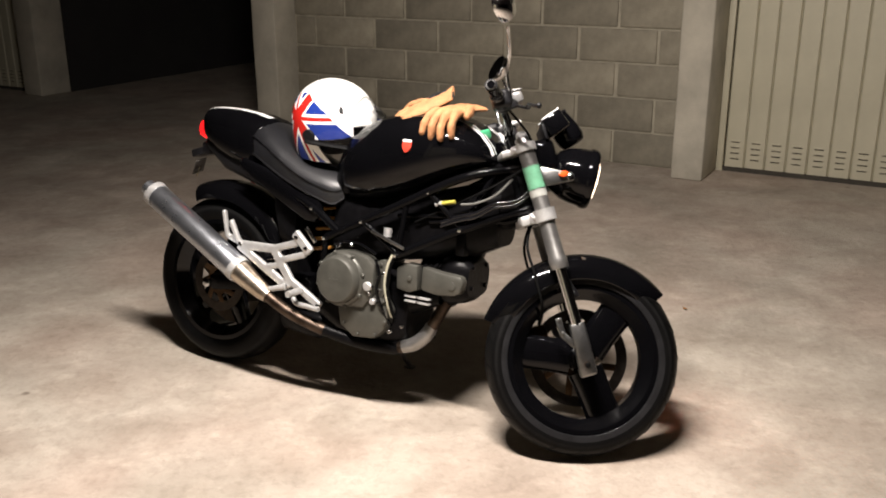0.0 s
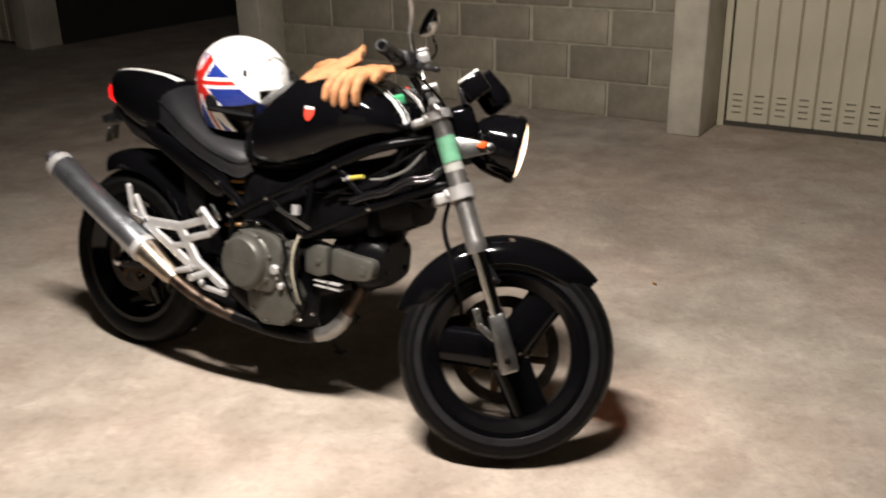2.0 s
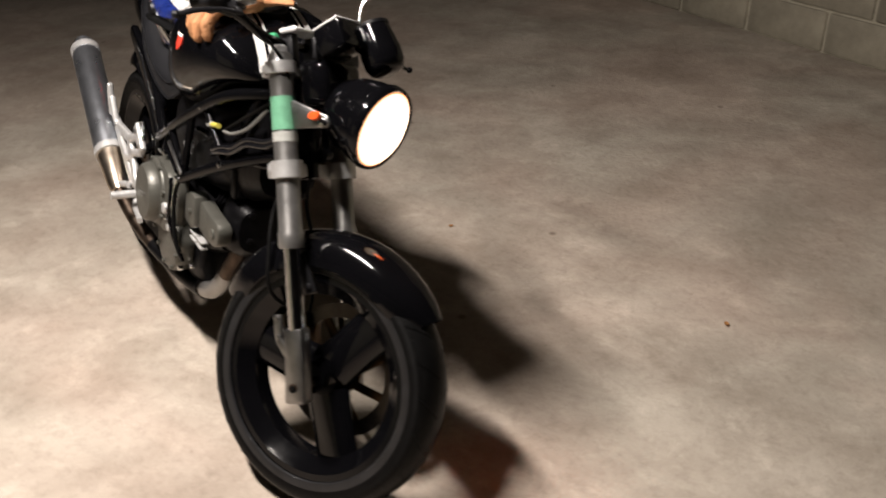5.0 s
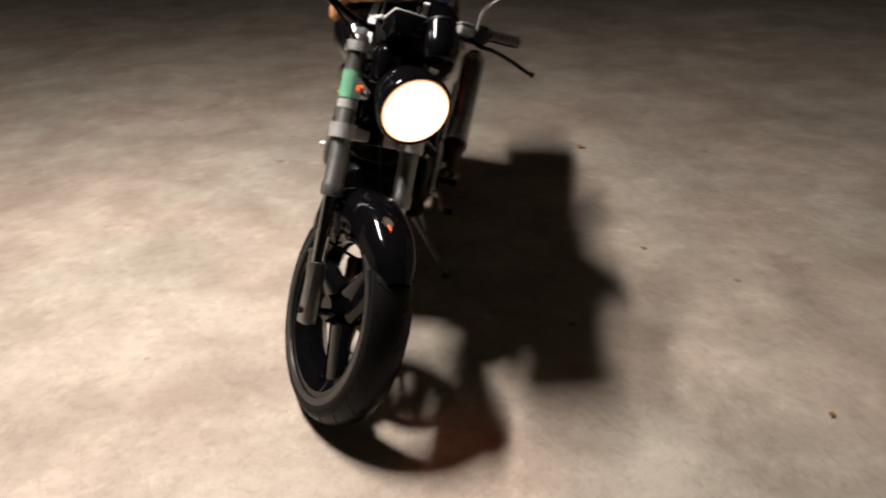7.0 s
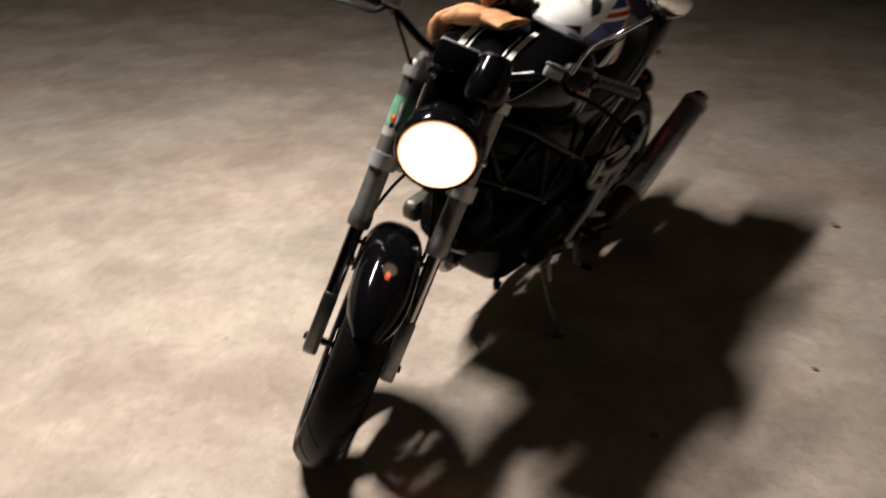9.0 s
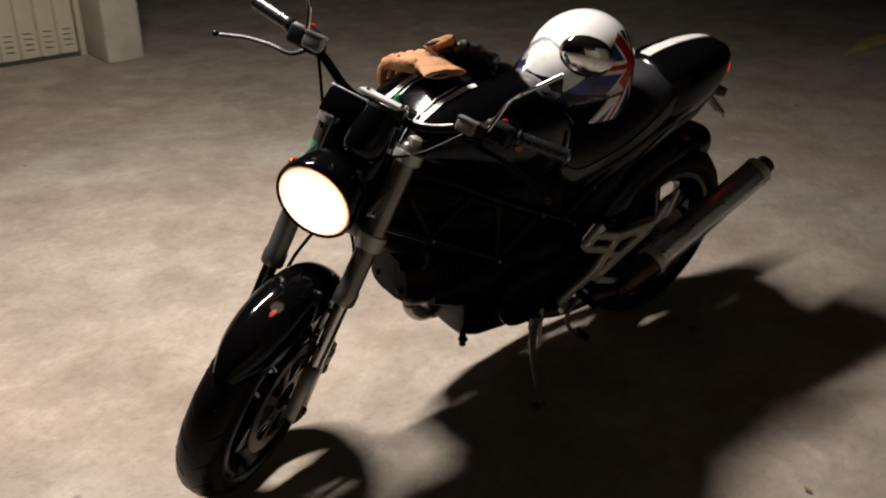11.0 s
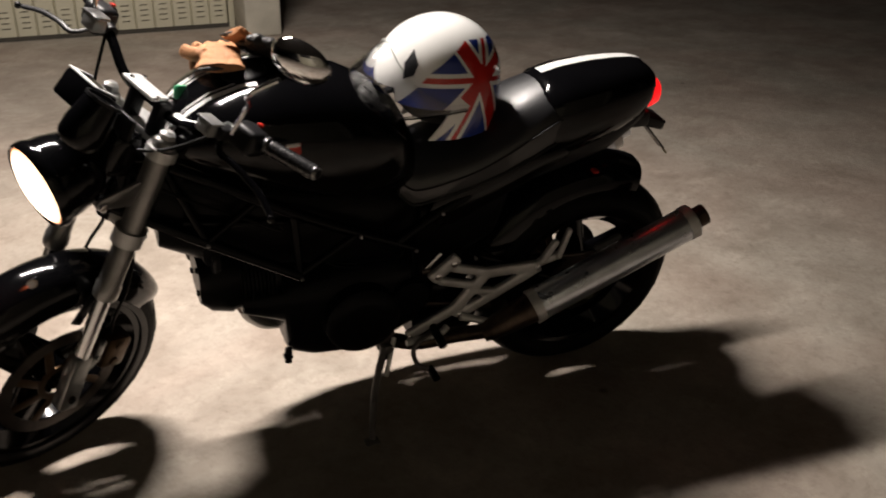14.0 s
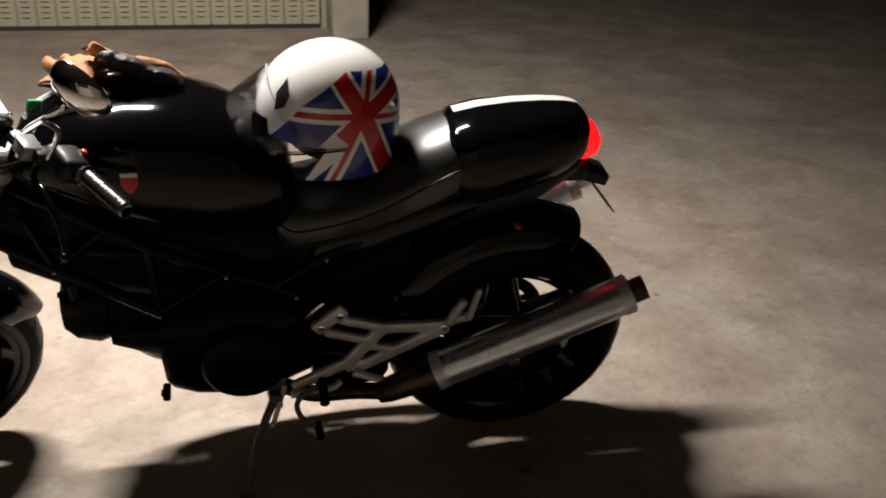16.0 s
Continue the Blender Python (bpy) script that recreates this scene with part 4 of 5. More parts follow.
for side in (-1, 1):
    P("axle_nut", bolt((-0.042, 0.018 + side * 0.138, 0.3055), 0.017, 0.010), CHROME, "", arm)
P("chain", join(bar((-0.05, 0.090, 0.400), (0.50, 0.080, 0.432), 0.016, 0.012), bar((-0.05, 0.090, 0.206), (0.50, 0.080, 0.330), 0.016, 0.012)), DISC, "drive chain", arm)
spr = [(0.400 + 0.040 * math.cos(a) + 0.030 * a / 30, 0.040 * math.sin(a), 0.47 + 0.0060 * a) for a in np.linspace(0, 2 * math.pi * 5.5, 90)]
shock = P("shock_absorber", tube_mesh([(0.395, 0, 0.43), (0.44, 0, 0.72)], 0.022, 16), FRAMEBLK, "shock absorber with a yellow spring")
P("spring", tube_mesh(spr, 0.0065, 8), SPRING, "yellow coil spring", shock)

# trellis frame
def both(pts):
    return [pts, [(x, -y, z) for x, y, z in pts]]


TOP_TUBE = [(1.200, -0.028, 0.876), (1.152, -0.055, 0.868), (1.012, -0.125, 0.826), (0.785, -0.152, 0.703), (0.510, -0.140, 0.561)]
LOW_TUBE = [(1.240, -0.028, 0.752), (1.205, -0.062, 0.742), (1.026, -0.122, 0.659), (0.815, -0.160, 0.548)]
SEAT_RAIL = [(0.560, -0.142, 0.590), (0.440, -0.128, 0.655), (0.28, -0.105, 0.715), (0.06, -0.075, 0.795)]
for line in (TOP_TUBE, LOW_TUBE, SEAT_RAIL):
    for pts in both(line):
        P("frame_tube", tube_mesh(pts, 0.0145, 12, smooth=5), FRAMEBLK, "black trellis frame tube")
for p, q in (((0.665, -0.150, 0.640), (0.815, -0.160, 0.552)), ((0.815, -0.158, 0.550), (0.828, -0.148, 0.722)), ((1.026, -0.122, 0.660), (0.905, -0.138, 0.768)), ((1.026, -0.122, 0.660), (1.105, -0.078, 0.850)), ((0.510, -0.140, 0.561), (0.500, -0.135, 0.455)), ((1.205, -0.058, 0.745), (1.152, -0.055, 0.865))):
    for pts in both([p, q]):
        P("frame_strut", tube_mesh(pts, 0.0105, 10), FRAMEBLK, "black trellis frame strut")
for pts in both([(0.779, -0.112, 0.673), (0.93, -0.112, 0.690), (1.073, -0.100, 0.708)]):
    P("fuel_pipe", tube_mesh(pts, 0.0085, 10, smooth=4), FRAMEBLK, "black pipe inside the frame")

# bolts and clips at the frame's joints, dulled on the left for its shade
for x, y, z in ((1.026, 0.137, 0.659), (0.815, 0.175, 0.548), (0.665, 0.166, 0.640), (0.510, 0.155, 0.561), (0.440, 0.143, 0.655), (0.905, 0.152, 0.768), (1.120, 0.090, 0.705)):
    for side in (-1, 1):
        P("frame_bolt", bolt((x, y * side, z), 0.0065 if side < 0 else 0.0045, 0.005), CHROME if side < 0 else LUG, "small bright bolt" if side < 0 else "small bolt, dulled for the shaded side")

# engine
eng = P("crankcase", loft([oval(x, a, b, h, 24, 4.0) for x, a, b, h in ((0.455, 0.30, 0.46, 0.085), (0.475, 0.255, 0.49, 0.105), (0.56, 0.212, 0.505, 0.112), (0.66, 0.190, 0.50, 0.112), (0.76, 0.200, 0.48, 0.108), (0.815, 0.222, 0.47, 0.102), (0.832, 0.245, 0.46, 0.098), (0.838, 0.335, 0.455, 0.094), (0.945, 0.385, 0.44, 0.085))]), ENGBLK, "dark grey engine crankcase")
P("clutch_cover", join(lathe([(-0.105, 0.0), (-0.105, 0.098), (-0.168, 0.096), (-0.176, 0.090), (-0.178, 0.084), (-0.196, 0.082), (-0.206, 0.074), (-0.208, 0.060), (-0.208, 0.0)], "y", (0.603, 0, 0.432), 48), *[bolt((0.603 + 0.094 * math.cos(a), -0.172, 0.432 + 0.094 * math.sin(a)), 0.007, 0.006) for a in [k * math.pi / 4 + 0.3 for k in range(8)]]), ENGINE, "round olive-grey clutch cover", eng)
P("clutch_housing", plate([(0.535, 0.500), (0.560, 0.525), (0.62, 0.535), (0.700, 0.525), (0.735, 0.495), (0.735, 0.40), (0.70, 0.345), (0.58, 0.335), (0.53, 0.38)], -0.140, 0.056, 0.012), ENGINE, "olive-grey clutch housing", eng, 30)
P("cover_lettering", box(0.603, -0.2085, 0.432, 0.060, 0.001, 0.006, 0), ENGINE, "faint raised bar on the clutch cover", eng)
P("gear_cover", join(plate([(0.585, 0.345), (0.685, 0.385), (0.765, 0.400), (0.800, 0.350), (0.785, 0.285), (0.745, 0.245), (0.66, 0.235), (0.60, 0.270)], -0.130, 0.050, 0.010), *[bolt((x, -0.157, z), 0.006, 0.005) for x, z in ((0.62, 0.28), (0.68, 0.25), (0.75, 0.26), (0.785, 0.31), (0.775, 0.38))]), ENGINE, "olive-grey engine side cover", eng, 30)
P("oil_plug", join(bolt((0.715, -0.165, 0.425), 0.016, 0.014), bolt((0.735, -0.16, 0.375), 0.011, 0.010)), ALU, "", eng)
for x, y, z, r in ((0.728, -0.168, 0.425, 0.008), (0.722, -0.168, 0.400, 0.0065), (0.748, -0.160, 0.452, 0.007), (0.756, -0.158, 0.415, 0.006), (0.764, -0.150, 0.475, 0.008), (0.742, -0.158, 0.500, 0.006), (0.575, -0.150, 0.545, 0.006), (0.625, -0.152, 0.552, 0.007), (0.555, -0.140, 0.535, 0.008), (0.800, -0.145, 0.280, 0.007), (0.835, -0.125, 0.300, 0.006)):
    P("engine_bolt", bolt((x, y, z), r, 0.007), CHROME, "", eng)
for pts in ([(0.735, -0.165, 0.52), (0.760, -0.172, 0.47), (0.752, -0.172, 0.42), (0.770, -0.160, 0.36), (0.800, -0.140, 0.30)], [(0.548, -0.135, 0.545), (0.600, -0.150, 0.560), (0.660, -0.150, 0.560), (0.730, -0.150, 0.535)]):
    P("engine_hose", tube_mesh(pts, 0.0055, 8, smooth=6), BLACK, "black rubber hose", eng)
P("yellow_tag", box(0.505, -0.118, 0.487, 0.046, 0.006, 0.012, 0.003), YELCABLE, "yellow tag behind the clutch cover", eng)
# belt covers of the level front cylinder
P("belt_cover", join(plate([(0.808, 0.505), (0.848, 0.525), (0.888, 0.522), (0.895, 0.440), (0.863, 0.425), (0.813, 0.432)], -0.125, 0.045, 0.008), bolt((0.863, -0.150, 0.475), 0.008, 0.004)), ENGINE, "olive-grey cam belt cover", eng, 30)
P("belt_cover", join(plate([(0.901, 0.520), (0.963, 0.512), (1.045, 0.508), (1.057, 0.490), (1.051, 0.455), (1.028, 0.440), (0.963, 0.432), (0.901, 0.440)], -0.118, 0.040, 0.009), bolt((1.018, -0.140, 0.473), 0.014, 0.003)), ENGINE, "olive-grey cam belt cover", eng, 30)
P("belt_cover", join(plate([(0.730, 0.506), (0.748, 0.520), (0.772, 0.522), (0.779, 0.450), (0.768, 0.386), (0.738, 0.390)], -0.140, 0.030, 0.006), bolt((0.755, -0.157, 0.505), 0.006, 0.004)), ENGINE, "olive-grey upright belt cover", eng, 30)
fc = P("front_cylinder", lathe([(0.84, 0.0), (0.84, 0.066), (0.96, 0.066), (0.96, 0.0)], "x", (0, 0, 0.462), 24), ENGBLK, "finned black front cylinder", eng)
for k, x in enumerate(np.linspace(0.855, 0.955, 11)):
    part("fin", lathe([(x, 0.06), (x, 0.088 - 0.004 * (k % 2)), (x + 0.005, 0.088 - 0.004 * (k % 2)), (x + 0.005, 0.06)], "x", (0, 0, 0.462), 28, closed=True), ENGBLK, eng)
P("cylinder_head", join(loft([oval(x, a, b, h, 24, 3.2) for x, a, b, h in ((0.945, 0.395, 0.560, 0.090), (0.970, 0.388, 0.568, 0.098), (1.020, 0.402, 0.565, 0.095), (1.046, 0.425, 0.545, 0.080))]), *[bolt((1.046, y, z), 0.008, 0.006, "x") for y in (-0.05, 0.05) for z in (0.46, 0.53)]), ENGBLK, "black cylinder head", eng)
cylv = [lathe([(z, 0.0), (z, 0.086), (z + 0.005, 0.086), (z + 0.005, 0.0)], "z", (0, 0, 0), 28) for z in np.linspace(0.0, 0.13, 12)]
P("rear_cylinder", put(join(*cylv, lathe([(-0.02, 0.0), (-0.02, 0.066), (0.14, 0.066), (0.14, 0.0)], "z", (0, 0, 0), 24), box(0, 0, 0.175, 0.15, 0.16, 0.07, 0.02)), Matrix.Translation((0.655, 0, 0.485)) @ Matrix.Rotation(radians(-6), 4, "Y")), ENGBLK, "finned black upright cylinder", eng)
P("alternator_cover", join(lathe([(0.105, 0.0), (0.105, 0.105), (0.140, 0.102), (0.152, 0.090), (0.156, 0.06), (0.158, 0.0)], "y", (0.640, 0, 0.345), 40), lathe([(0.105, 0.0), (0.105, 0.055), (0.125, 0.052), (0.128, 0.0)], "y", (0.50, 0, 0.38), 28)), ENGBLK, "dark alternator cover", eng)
P("carburettor", join(box(0.765, 0, 0.625, 0.08, 0.16, 0.075, 0.015), tube_mesh([(0.72, -0.05, 0.595), (0.72, -0.075, 0.597)], 0.022, 16)), SATIN, "", eng)
P("carburettor_cap", join(tube_mesh([(0.752, -0.128, 0.598), (0.752, -0.128, 0.628)], 0.014, 14), box(0.752, -0.126, 0.616, 0.026, 0.02, 0.014, 0.004)), ALU, "bright aluminium cap", eng)
# added rod that stands in for the glint on a gloss-black strut
P("strut_glint_rod", bar((0.713, -0.170, 0.616), (0.847, -0.174, 0.574), 0.011, 0.008, 0.003), LUG, "metal rod added in place of the glint on a black strut", eng)
P("airbox", loft([oval(x, a, b, h, 20, 3.5) for x, a, b, h in ((0.62, 0.60, 0.72, 0.090), (0.66, 0.57, 0.735, 0.105), (0.90, 0.57, 0.77, 0.105), (1.04, 0.565, 0.79, 0.090), (1.13, 0.61, 0.81, 0.075))]), ENGBLK, "black air box", eng)
# added black block that fills the shaded void behind the frame tubes
P("frame_filler", loft([oval(x, a, c, h, 24, 4.0) for x, a, c, h in ((0.50, 0.50, 0.70, 0.085), (0.53, 0.47, 0.715, 0.100), (0.70, 0.50, 0.74, 0.112), (0.90, 0.535, 0.775, 0.104), (1.06, 0.60, 0.82, 0.082), (1.14, 0.68, 0.84, 0.055))]), ENGBLK, "black block added to fill the dark inside the frame", eng)
# added black block that fills the shaded void under the seat
P("under_seat_filler", loft([oval(x, a, c, h, 20, 4.0, y0) for x, a, c, h, y0 in ((0.23, 0.60, 0.74, 0.085, 0.0), (0.26, 0.50, 0.75, 0.092, 0.0), (0.335, 0.46, 0.74, 0.090, 0.0), (0.350, 0.45, 0.73, 0.040, 0.055), (0.48, 0.44, 0.71, 0.038, 0.055))]), ENGBLK, "black block added to fill the dark under the seat", eng)
# unseen box added to stop light streaks on the floor below
P("underside_light_block", loft([oval(x, a, c, h, 16, 3.5) for x, a, c, h in ((0.27, 0.20, 0.27, 0.06), (0.29, 0.175, 0.28, 0.075), (0.44, 0.165, 0.27, 0.080), (0.47, 0.18, 0.26, 0.07))]), ENGBLK, "black box added to stop light passing under the engine", eng)
# unseen block added to keep light from passing before the rear wheel
P("wheel_gap_light_block", loft([oval(x, a, c, h, 16, 3.5, y0) for x, a, c, h, y0 in ((0.285, 0.40, 0.62, 0.055, 0.0), (0.310, 0.33, 0.64, 0.070, 0.0), (0.345, 0.31, 0.60, 0.078, 0.0), (0.36, 0.30, 0.50, 0.040, 0.045), (0.47, 0.30, 0.50, 0.040, 0.045))]), ENGBLK, "black block added to stop light ahead of the rear wheel", eng)
P("oil_hose", tube_mesh([(0.800, -0.163, 0.545), (0.787, -0.168, 0.50), (0.783, -0.168, 0.44), (0.800, -0.165, 0.375), (0.812, -0.155, 0.335)], 0.0065, 8, smooth=6), CREAM, "cream sleeved hose beside the cylinder", eng)
P("oil_hose", tube_mesh([(0.808, -0.166, 0.540), (0.797, -0.171, 0.50), (0.793, -0.171, 0.44), (0.810, -0.168, 0.375), (0.822, -0.158, 0.335)], 0.0060, 8, smooth=6), RUBBER, "", eng)
# added plate that closes a bright slit through the engine
P("slit_filler", plate([(0.40, 0.70), (0.58, 0.72), (0.60, 0.50), (0.56, 0.42), (0.42, 0.42)], 0.062, 0.012, 0.003), ENGBLK, "black plate added to close a bright slit through the engine", eng)
P("drain_tap", join(tube_mesh([(0.832, 0.095, 0.262), (0.836, 0.105, 0.222)], 0.010, 10), box(0.836, 0.104, 0.243, 0.024, 0.02, 0.014, 0.004)), ENGBLK, "small black tap under the crankcase", eng)
P("engine_bracket", join(*[box(0.865 + 0.052 * k, -0.130, 0.412 - 0.016 * j, 0.044, 0.02, 0.006, 0.002) for k in range(2) for j in range(2)]), ALU, "small bright fins", eng)
P("oil_cooler", join(box(1.012, 0, 0.605, 0.035, 0.19, 0.075, 0.006), box(1.028, 0, 0.605, 0.010, 0.17, 0.060, 0.002)), ENGBLK, "black oil cooler", eng)
P("horn", put(lathe([(0.0, 0.0), (0.0, 0.034), (0.012, 0.040), (0.020, 0.036), (0.022, 0.0)], "x", (0, 0, 0), 24), Matrix.Translation((0.995, 0.070, 0.575))), SATIN, "black horn", eng)

# wiring and hoses by the steering head
P("wire", tube_mesh([(1.02, -0.13, 0.742), (1.07, -0.125, 0.752), (1.13, -0.11, 0.785), (1.17, -0.085, 0.84)], 0.004, 6, smooth=6), CABLE, "grey cable")
P("wire_connector", join(tube_mesh([(0.930, -0.135, 0.732), (0.955, -0.135, 0.738)], 0.0085, 10)), ALU, "bright cable connector")
P("wire_sleeve", tube_mesh([(0.955, -0.136, 0.738), (1.000, -0.136, 0.749)], 0.0065, 10), YELCABLE, "yellow cable sleeve")
# added block that closes a light gap in the shadow behind the fork
P("head_gap_filler", loft([oval(x, a, c, h, 20, 3.5) for x, a, c, h in ((1.06, 0.68, 0.86, 0.070), (1.10, 0.66, 0.89, 0.072), (1.16, 0.67, 0.90, 0.060), (1.20, 0.70, 0.88, 0.040))]), ENGBLK, "black block added behind the steering head to fill the shadow")
for k, dz in enumerate((0.022, 0.034)):
    P("clutch_hose", tube_mesh([(0.955, -0.132, 0.640 + dz), (1.02, -0.136 + 0.006 * k, 0.668 + dz), (1.075, -0.126, 0.686 + dz), (1.13, -0.112, 0.722 + dz), (1.19, -0.086, 0.738 + dz), (1.225, -0.055, 0.775 + dz)], 0.0065, 10, smooth=6), HOSE, "shiny black hose beside the frame")
for dy, dz in ((0.012, -0.014),):
    P("loom", tube_mesh([(0.90, -0.12 + dy, 0.680 + dz), (1.0, -0.115 + dy, 0.70 + dz), (1.10, -0.10 + dy, 0.705 + dz), (1.20, -0.07 + dy, 0.73 + dz), (1.26, -0.02 + dy, 0.80 + dz)], 0.008, 8, smooth=6), FRAMEBLK, "black wiring loom")
for side in (-1, 1):
    P("control_cable", tube_mesh([STEER @ Vector((-0.01, 0.22 * side, 1.13)), STEER @ Vector((0.05, 0.13 * side, 1.02)), (1.22, 0.07 * side, 0.90), (1.10, 0.11 * side, 0.80), (0.85, 0.12 * side, 0.66)], 0.004, 6, smooth=8), RUBBER, "black control cable")

# exhaust
for side in (-1, 1):
    tipz = 0.640 if side < 0 else 0.585
    stz = 0.392 if side < 0 else 0.352
    y = 0.212 * side
    a, b = Vector((0.185, y * 0.985 + 0.012, stz)), Vector((-0.272 if side < 0 else -0.284, y + 0.022, tipz - 0.012))
    d = (b - a).normalized()
    sil = P("silencer", tube_mesh([a, a + d * 0.012, a + d * 0.02, b - d * 0.012, b], [0.040, 0.046, 0.0475, 0.0475, 0.043], 30), BRUSH, "brushed aluminium silencer")
    P("silencer_band", tube_mesh([a + d * 0.004, a + d * 0.030], 0.0490, 30), ALU, "", sil)
    P("silencer_band", tube_mesh([b - d * 0.030, b - d * 0.004], 0.0490, 30), ALU, "", sil)
    for t in [k * math.pi / 4 for k in range(8)]:
        P("silencer_rivet", bolt(a + d * 0.016 + Vector((0, 0.048 * math.cos(t), 0.048 * math.sin(t))), 0.004, 0.002), ALU, "", sil)
    P("tail_pipe", tube_mesh([b - d * 0.01, b + d * 0.035, b + d * 0.035 + Vector((0, 0, 0.0)), b + d * 0.005], [0.030, 0.030, 0.025, 0.024], 22), BRUSH if side < 0 else STEEL, "", sil)
    # the left cone takes darker steel to put its shade into the colour
    P("silencer_cone", tube_mesh([a - d * 0.150, a - d * 0.125, a - d * 0.03, a + d * 0.004], [0.024, 0.031, 0.040, 0.043], 24), CONE if side < 0 else STEEL, "heat-stained silencer cone, the left in darker steel for its shade", sil)
    c = a - d * 0.13
    if side < 0:
        line = [c, (0.400, -0.178, 0.278), (0.52, -0.150, 0.238), (0.66, -0.110, 0.210), (0.77, -0.085, 0.207), (0.855, -0.070, 0.232), (0.902, -0.060, 0.280), (0.930, -0.050, 0.340), (0.955, -0.040, 0.395)]
    else:
        line = [c, (0.38, 0.165, 0.255), (0.48, 0.130, 0.225), (0.56, 0.06, 0.205), (0.63, 0.0, 0.203), (0.70, -0.07, 0.206)]
    P("exhaust_pipe", tube_mesh(line, 0.0215, 18, smooth=6), STEEL, "heat-stained exhaust pipe")
# added tube that makes the pipe's middle dark, not a known part
P("pipe_darkening", tube_mesh([(0.535, -0.146, 0.2345), (0.66, -0.110, 0.211), (0.77, -0.085, 0.2075), (0.805, -0.079, 0.214)], [0.0228, 0.0245, 0.0245, 0.0235], 18, smooth=6), ENGBLK, "black sleeve added to darken the middle of the pipe")
P("header_cover", tube_mesh([(0.820, -0.077, 0.218), (0.860, -0.069, 0.235), (0.896, -0.062, 0.270), (0.914, -0.055, 0.305)], [0.0232, 0.0250, 0.0250, 0.0235], 18, smooth=5), FORKMET, "bright pipe bend")

# footrest brackets
def bracket(side):
    y = 0.170 * side
    dz = 0.0 if side < 0 else -0.030
    q = lambda x, z, dy=0.0: (x, y + side * dy, z + dz)
    rods = [(q(0.155, 0.487), q(0.308, 0.493), 0.032), (q(0.304, 0.493), q(0.412, 0.530), 0.026), (q(0.335, 0.455), q(0.449, 0.494), 0.024), (q(0.399, 0.565, 0.004), q(0.472, 0.503, 0.004), 0.036),
            (q(0.306, 0.497), q(0.390, 0.390), 0.034), (q(0.384, 0.394), q(0.527, 0.321), 0.030), (q(0.146, 0.484), q(0.379, 0.366), 0.032), (q(0.283, 0.426), q(0.345, 0.439), 0.020),
            (q(0.080, 0.605, 0.014), q(0.099, 0.505, 0.008), 0.016), (q(0.114, 0.573, 0.014), q(0.150, 0.495, 0.006), 0.020), (q(0.094, 0.512), q(0.155, 0.494), 0.024), (q(0.375, 0.366), q(0.396, 0.388), 0.030)]
    br = P("footrest_bracket", join(*[bar(a, b, w, 0.020, 0.006) for a, b, w in rods]), ALU, "cast aluminium footrest bracket")
    for x, z in ((0.160, 0.489), (0.412, 0.548), (0.455, 0.515), (0.379, 0.370), (0.522, 0.322)):
        P("bracket_bolt", bolt(q(x, z, 0.011), 0.009, 0.004), CHROME, "", br)
    P("stop_bar", bar(q(0.450, 0.589, 0.006), q(0.492, 0.544, 0.006), 0.011, 0.012, 0.003), CHROME, "bright bar beside the bracket", br)
    rm = br.modifiers.new("casting", "REMESH")
    rm.mode, rm.voxel_size, rm.use_smooth_shade = "VOXEL", 0.0034, True
    sm = br.modifiers.new("soft", "SMOOTH")
    sm.iterations, sm.factor = 3, 0.5
    px, pz = (0.446, 0.366) if side < 0 else (0.455, 0.345)
    P("rider_peg", tube_mesh([q(px, pz, 0.01), q(px, pz - 0.005, 0.085)], 0.012, 12), ALU if side < 0 else RUBBER, "worn aluminium footrest" if side < 0 else "rubber footrest", br)
    P("passenger_peg", join(tube_mesh([q(0.379, 0.368, 0.014), q(0.335, 0.355, 0.024), q(0.287, 0.341, 0.030)], [0.012, 0.010, 0.0085], 12), ball(q(0.287, 0.341, 0.030), 0.009)), ALU, "folded footrest", br)
    P("foot_lever", tube_mesh([q(0.408, 0.328), q(0.430, 0.316, 0.008), q(0.490, 0.314, 0.014), q(0.533, 0.313, 0.020)], [0.010, 0.010, 0.009, 0.009], 10, smooth=4), ALU, "pedal", br)
    if side > 0:
        pedal = P("gear_pedal", tube_mesh([q(0.455, 0.330, 0.012), q(0.500, 0.322, 0.030), q(0.520, 0.296, 0.040), q(0.505, 0.252, 0.048), q(0.470, 0.232, 0.052)], [0.008, 0.0075, 0.007, 0.007, 0.007], 10, smooth=4), STANDMET, "bent gear pedal", br)
        P("pedal_rubber", tube_mesh([q(0.470, 0.232, 0.046), q(0.466, 0.228, 0.090)], 0.011, 12), RUBBER, "black rubber on the pedal", pedal)
    return br


bracket(-1)
bracket(1)

# side stand, propped out to the left
foot = BIKE.inverted() @ Vector((0.065, 3.285, 0.010))
piv = Vector((0.565, 0.115, 0.225))
stand = P("side_stand", join(tube_mesh([piv, piv.lerp(foot, 0.5) + Vector((0.012, 0, 0)), foot], [0.012, 0.0095, 0.0085], 12, smooth=4), box(piv.x, piv.y - 0.01, piv.z + 0.02, 0.05, 0.035, 0.07, 0.008), box(piv.x + 0.004, piv.y + 0.016, piv.z - 0.012, 0.036, 0.020, 0.050, 0.006), bolt(piv + Vector((0, 0.03, 0.01)), 0.012, 0.008)), STANDMET, "grey steel side stand, propped out")
P("stand_foot", put(box(0, 0, 0, 0.040, 0.030, 0.008, 0.003), BIKE.inverted() @ Matrix.Translation((0.065, 3.285, 0.0045)) @ Matrix.Rotation(radians(-21), 4, "Z")), STANDMET, "", stand)
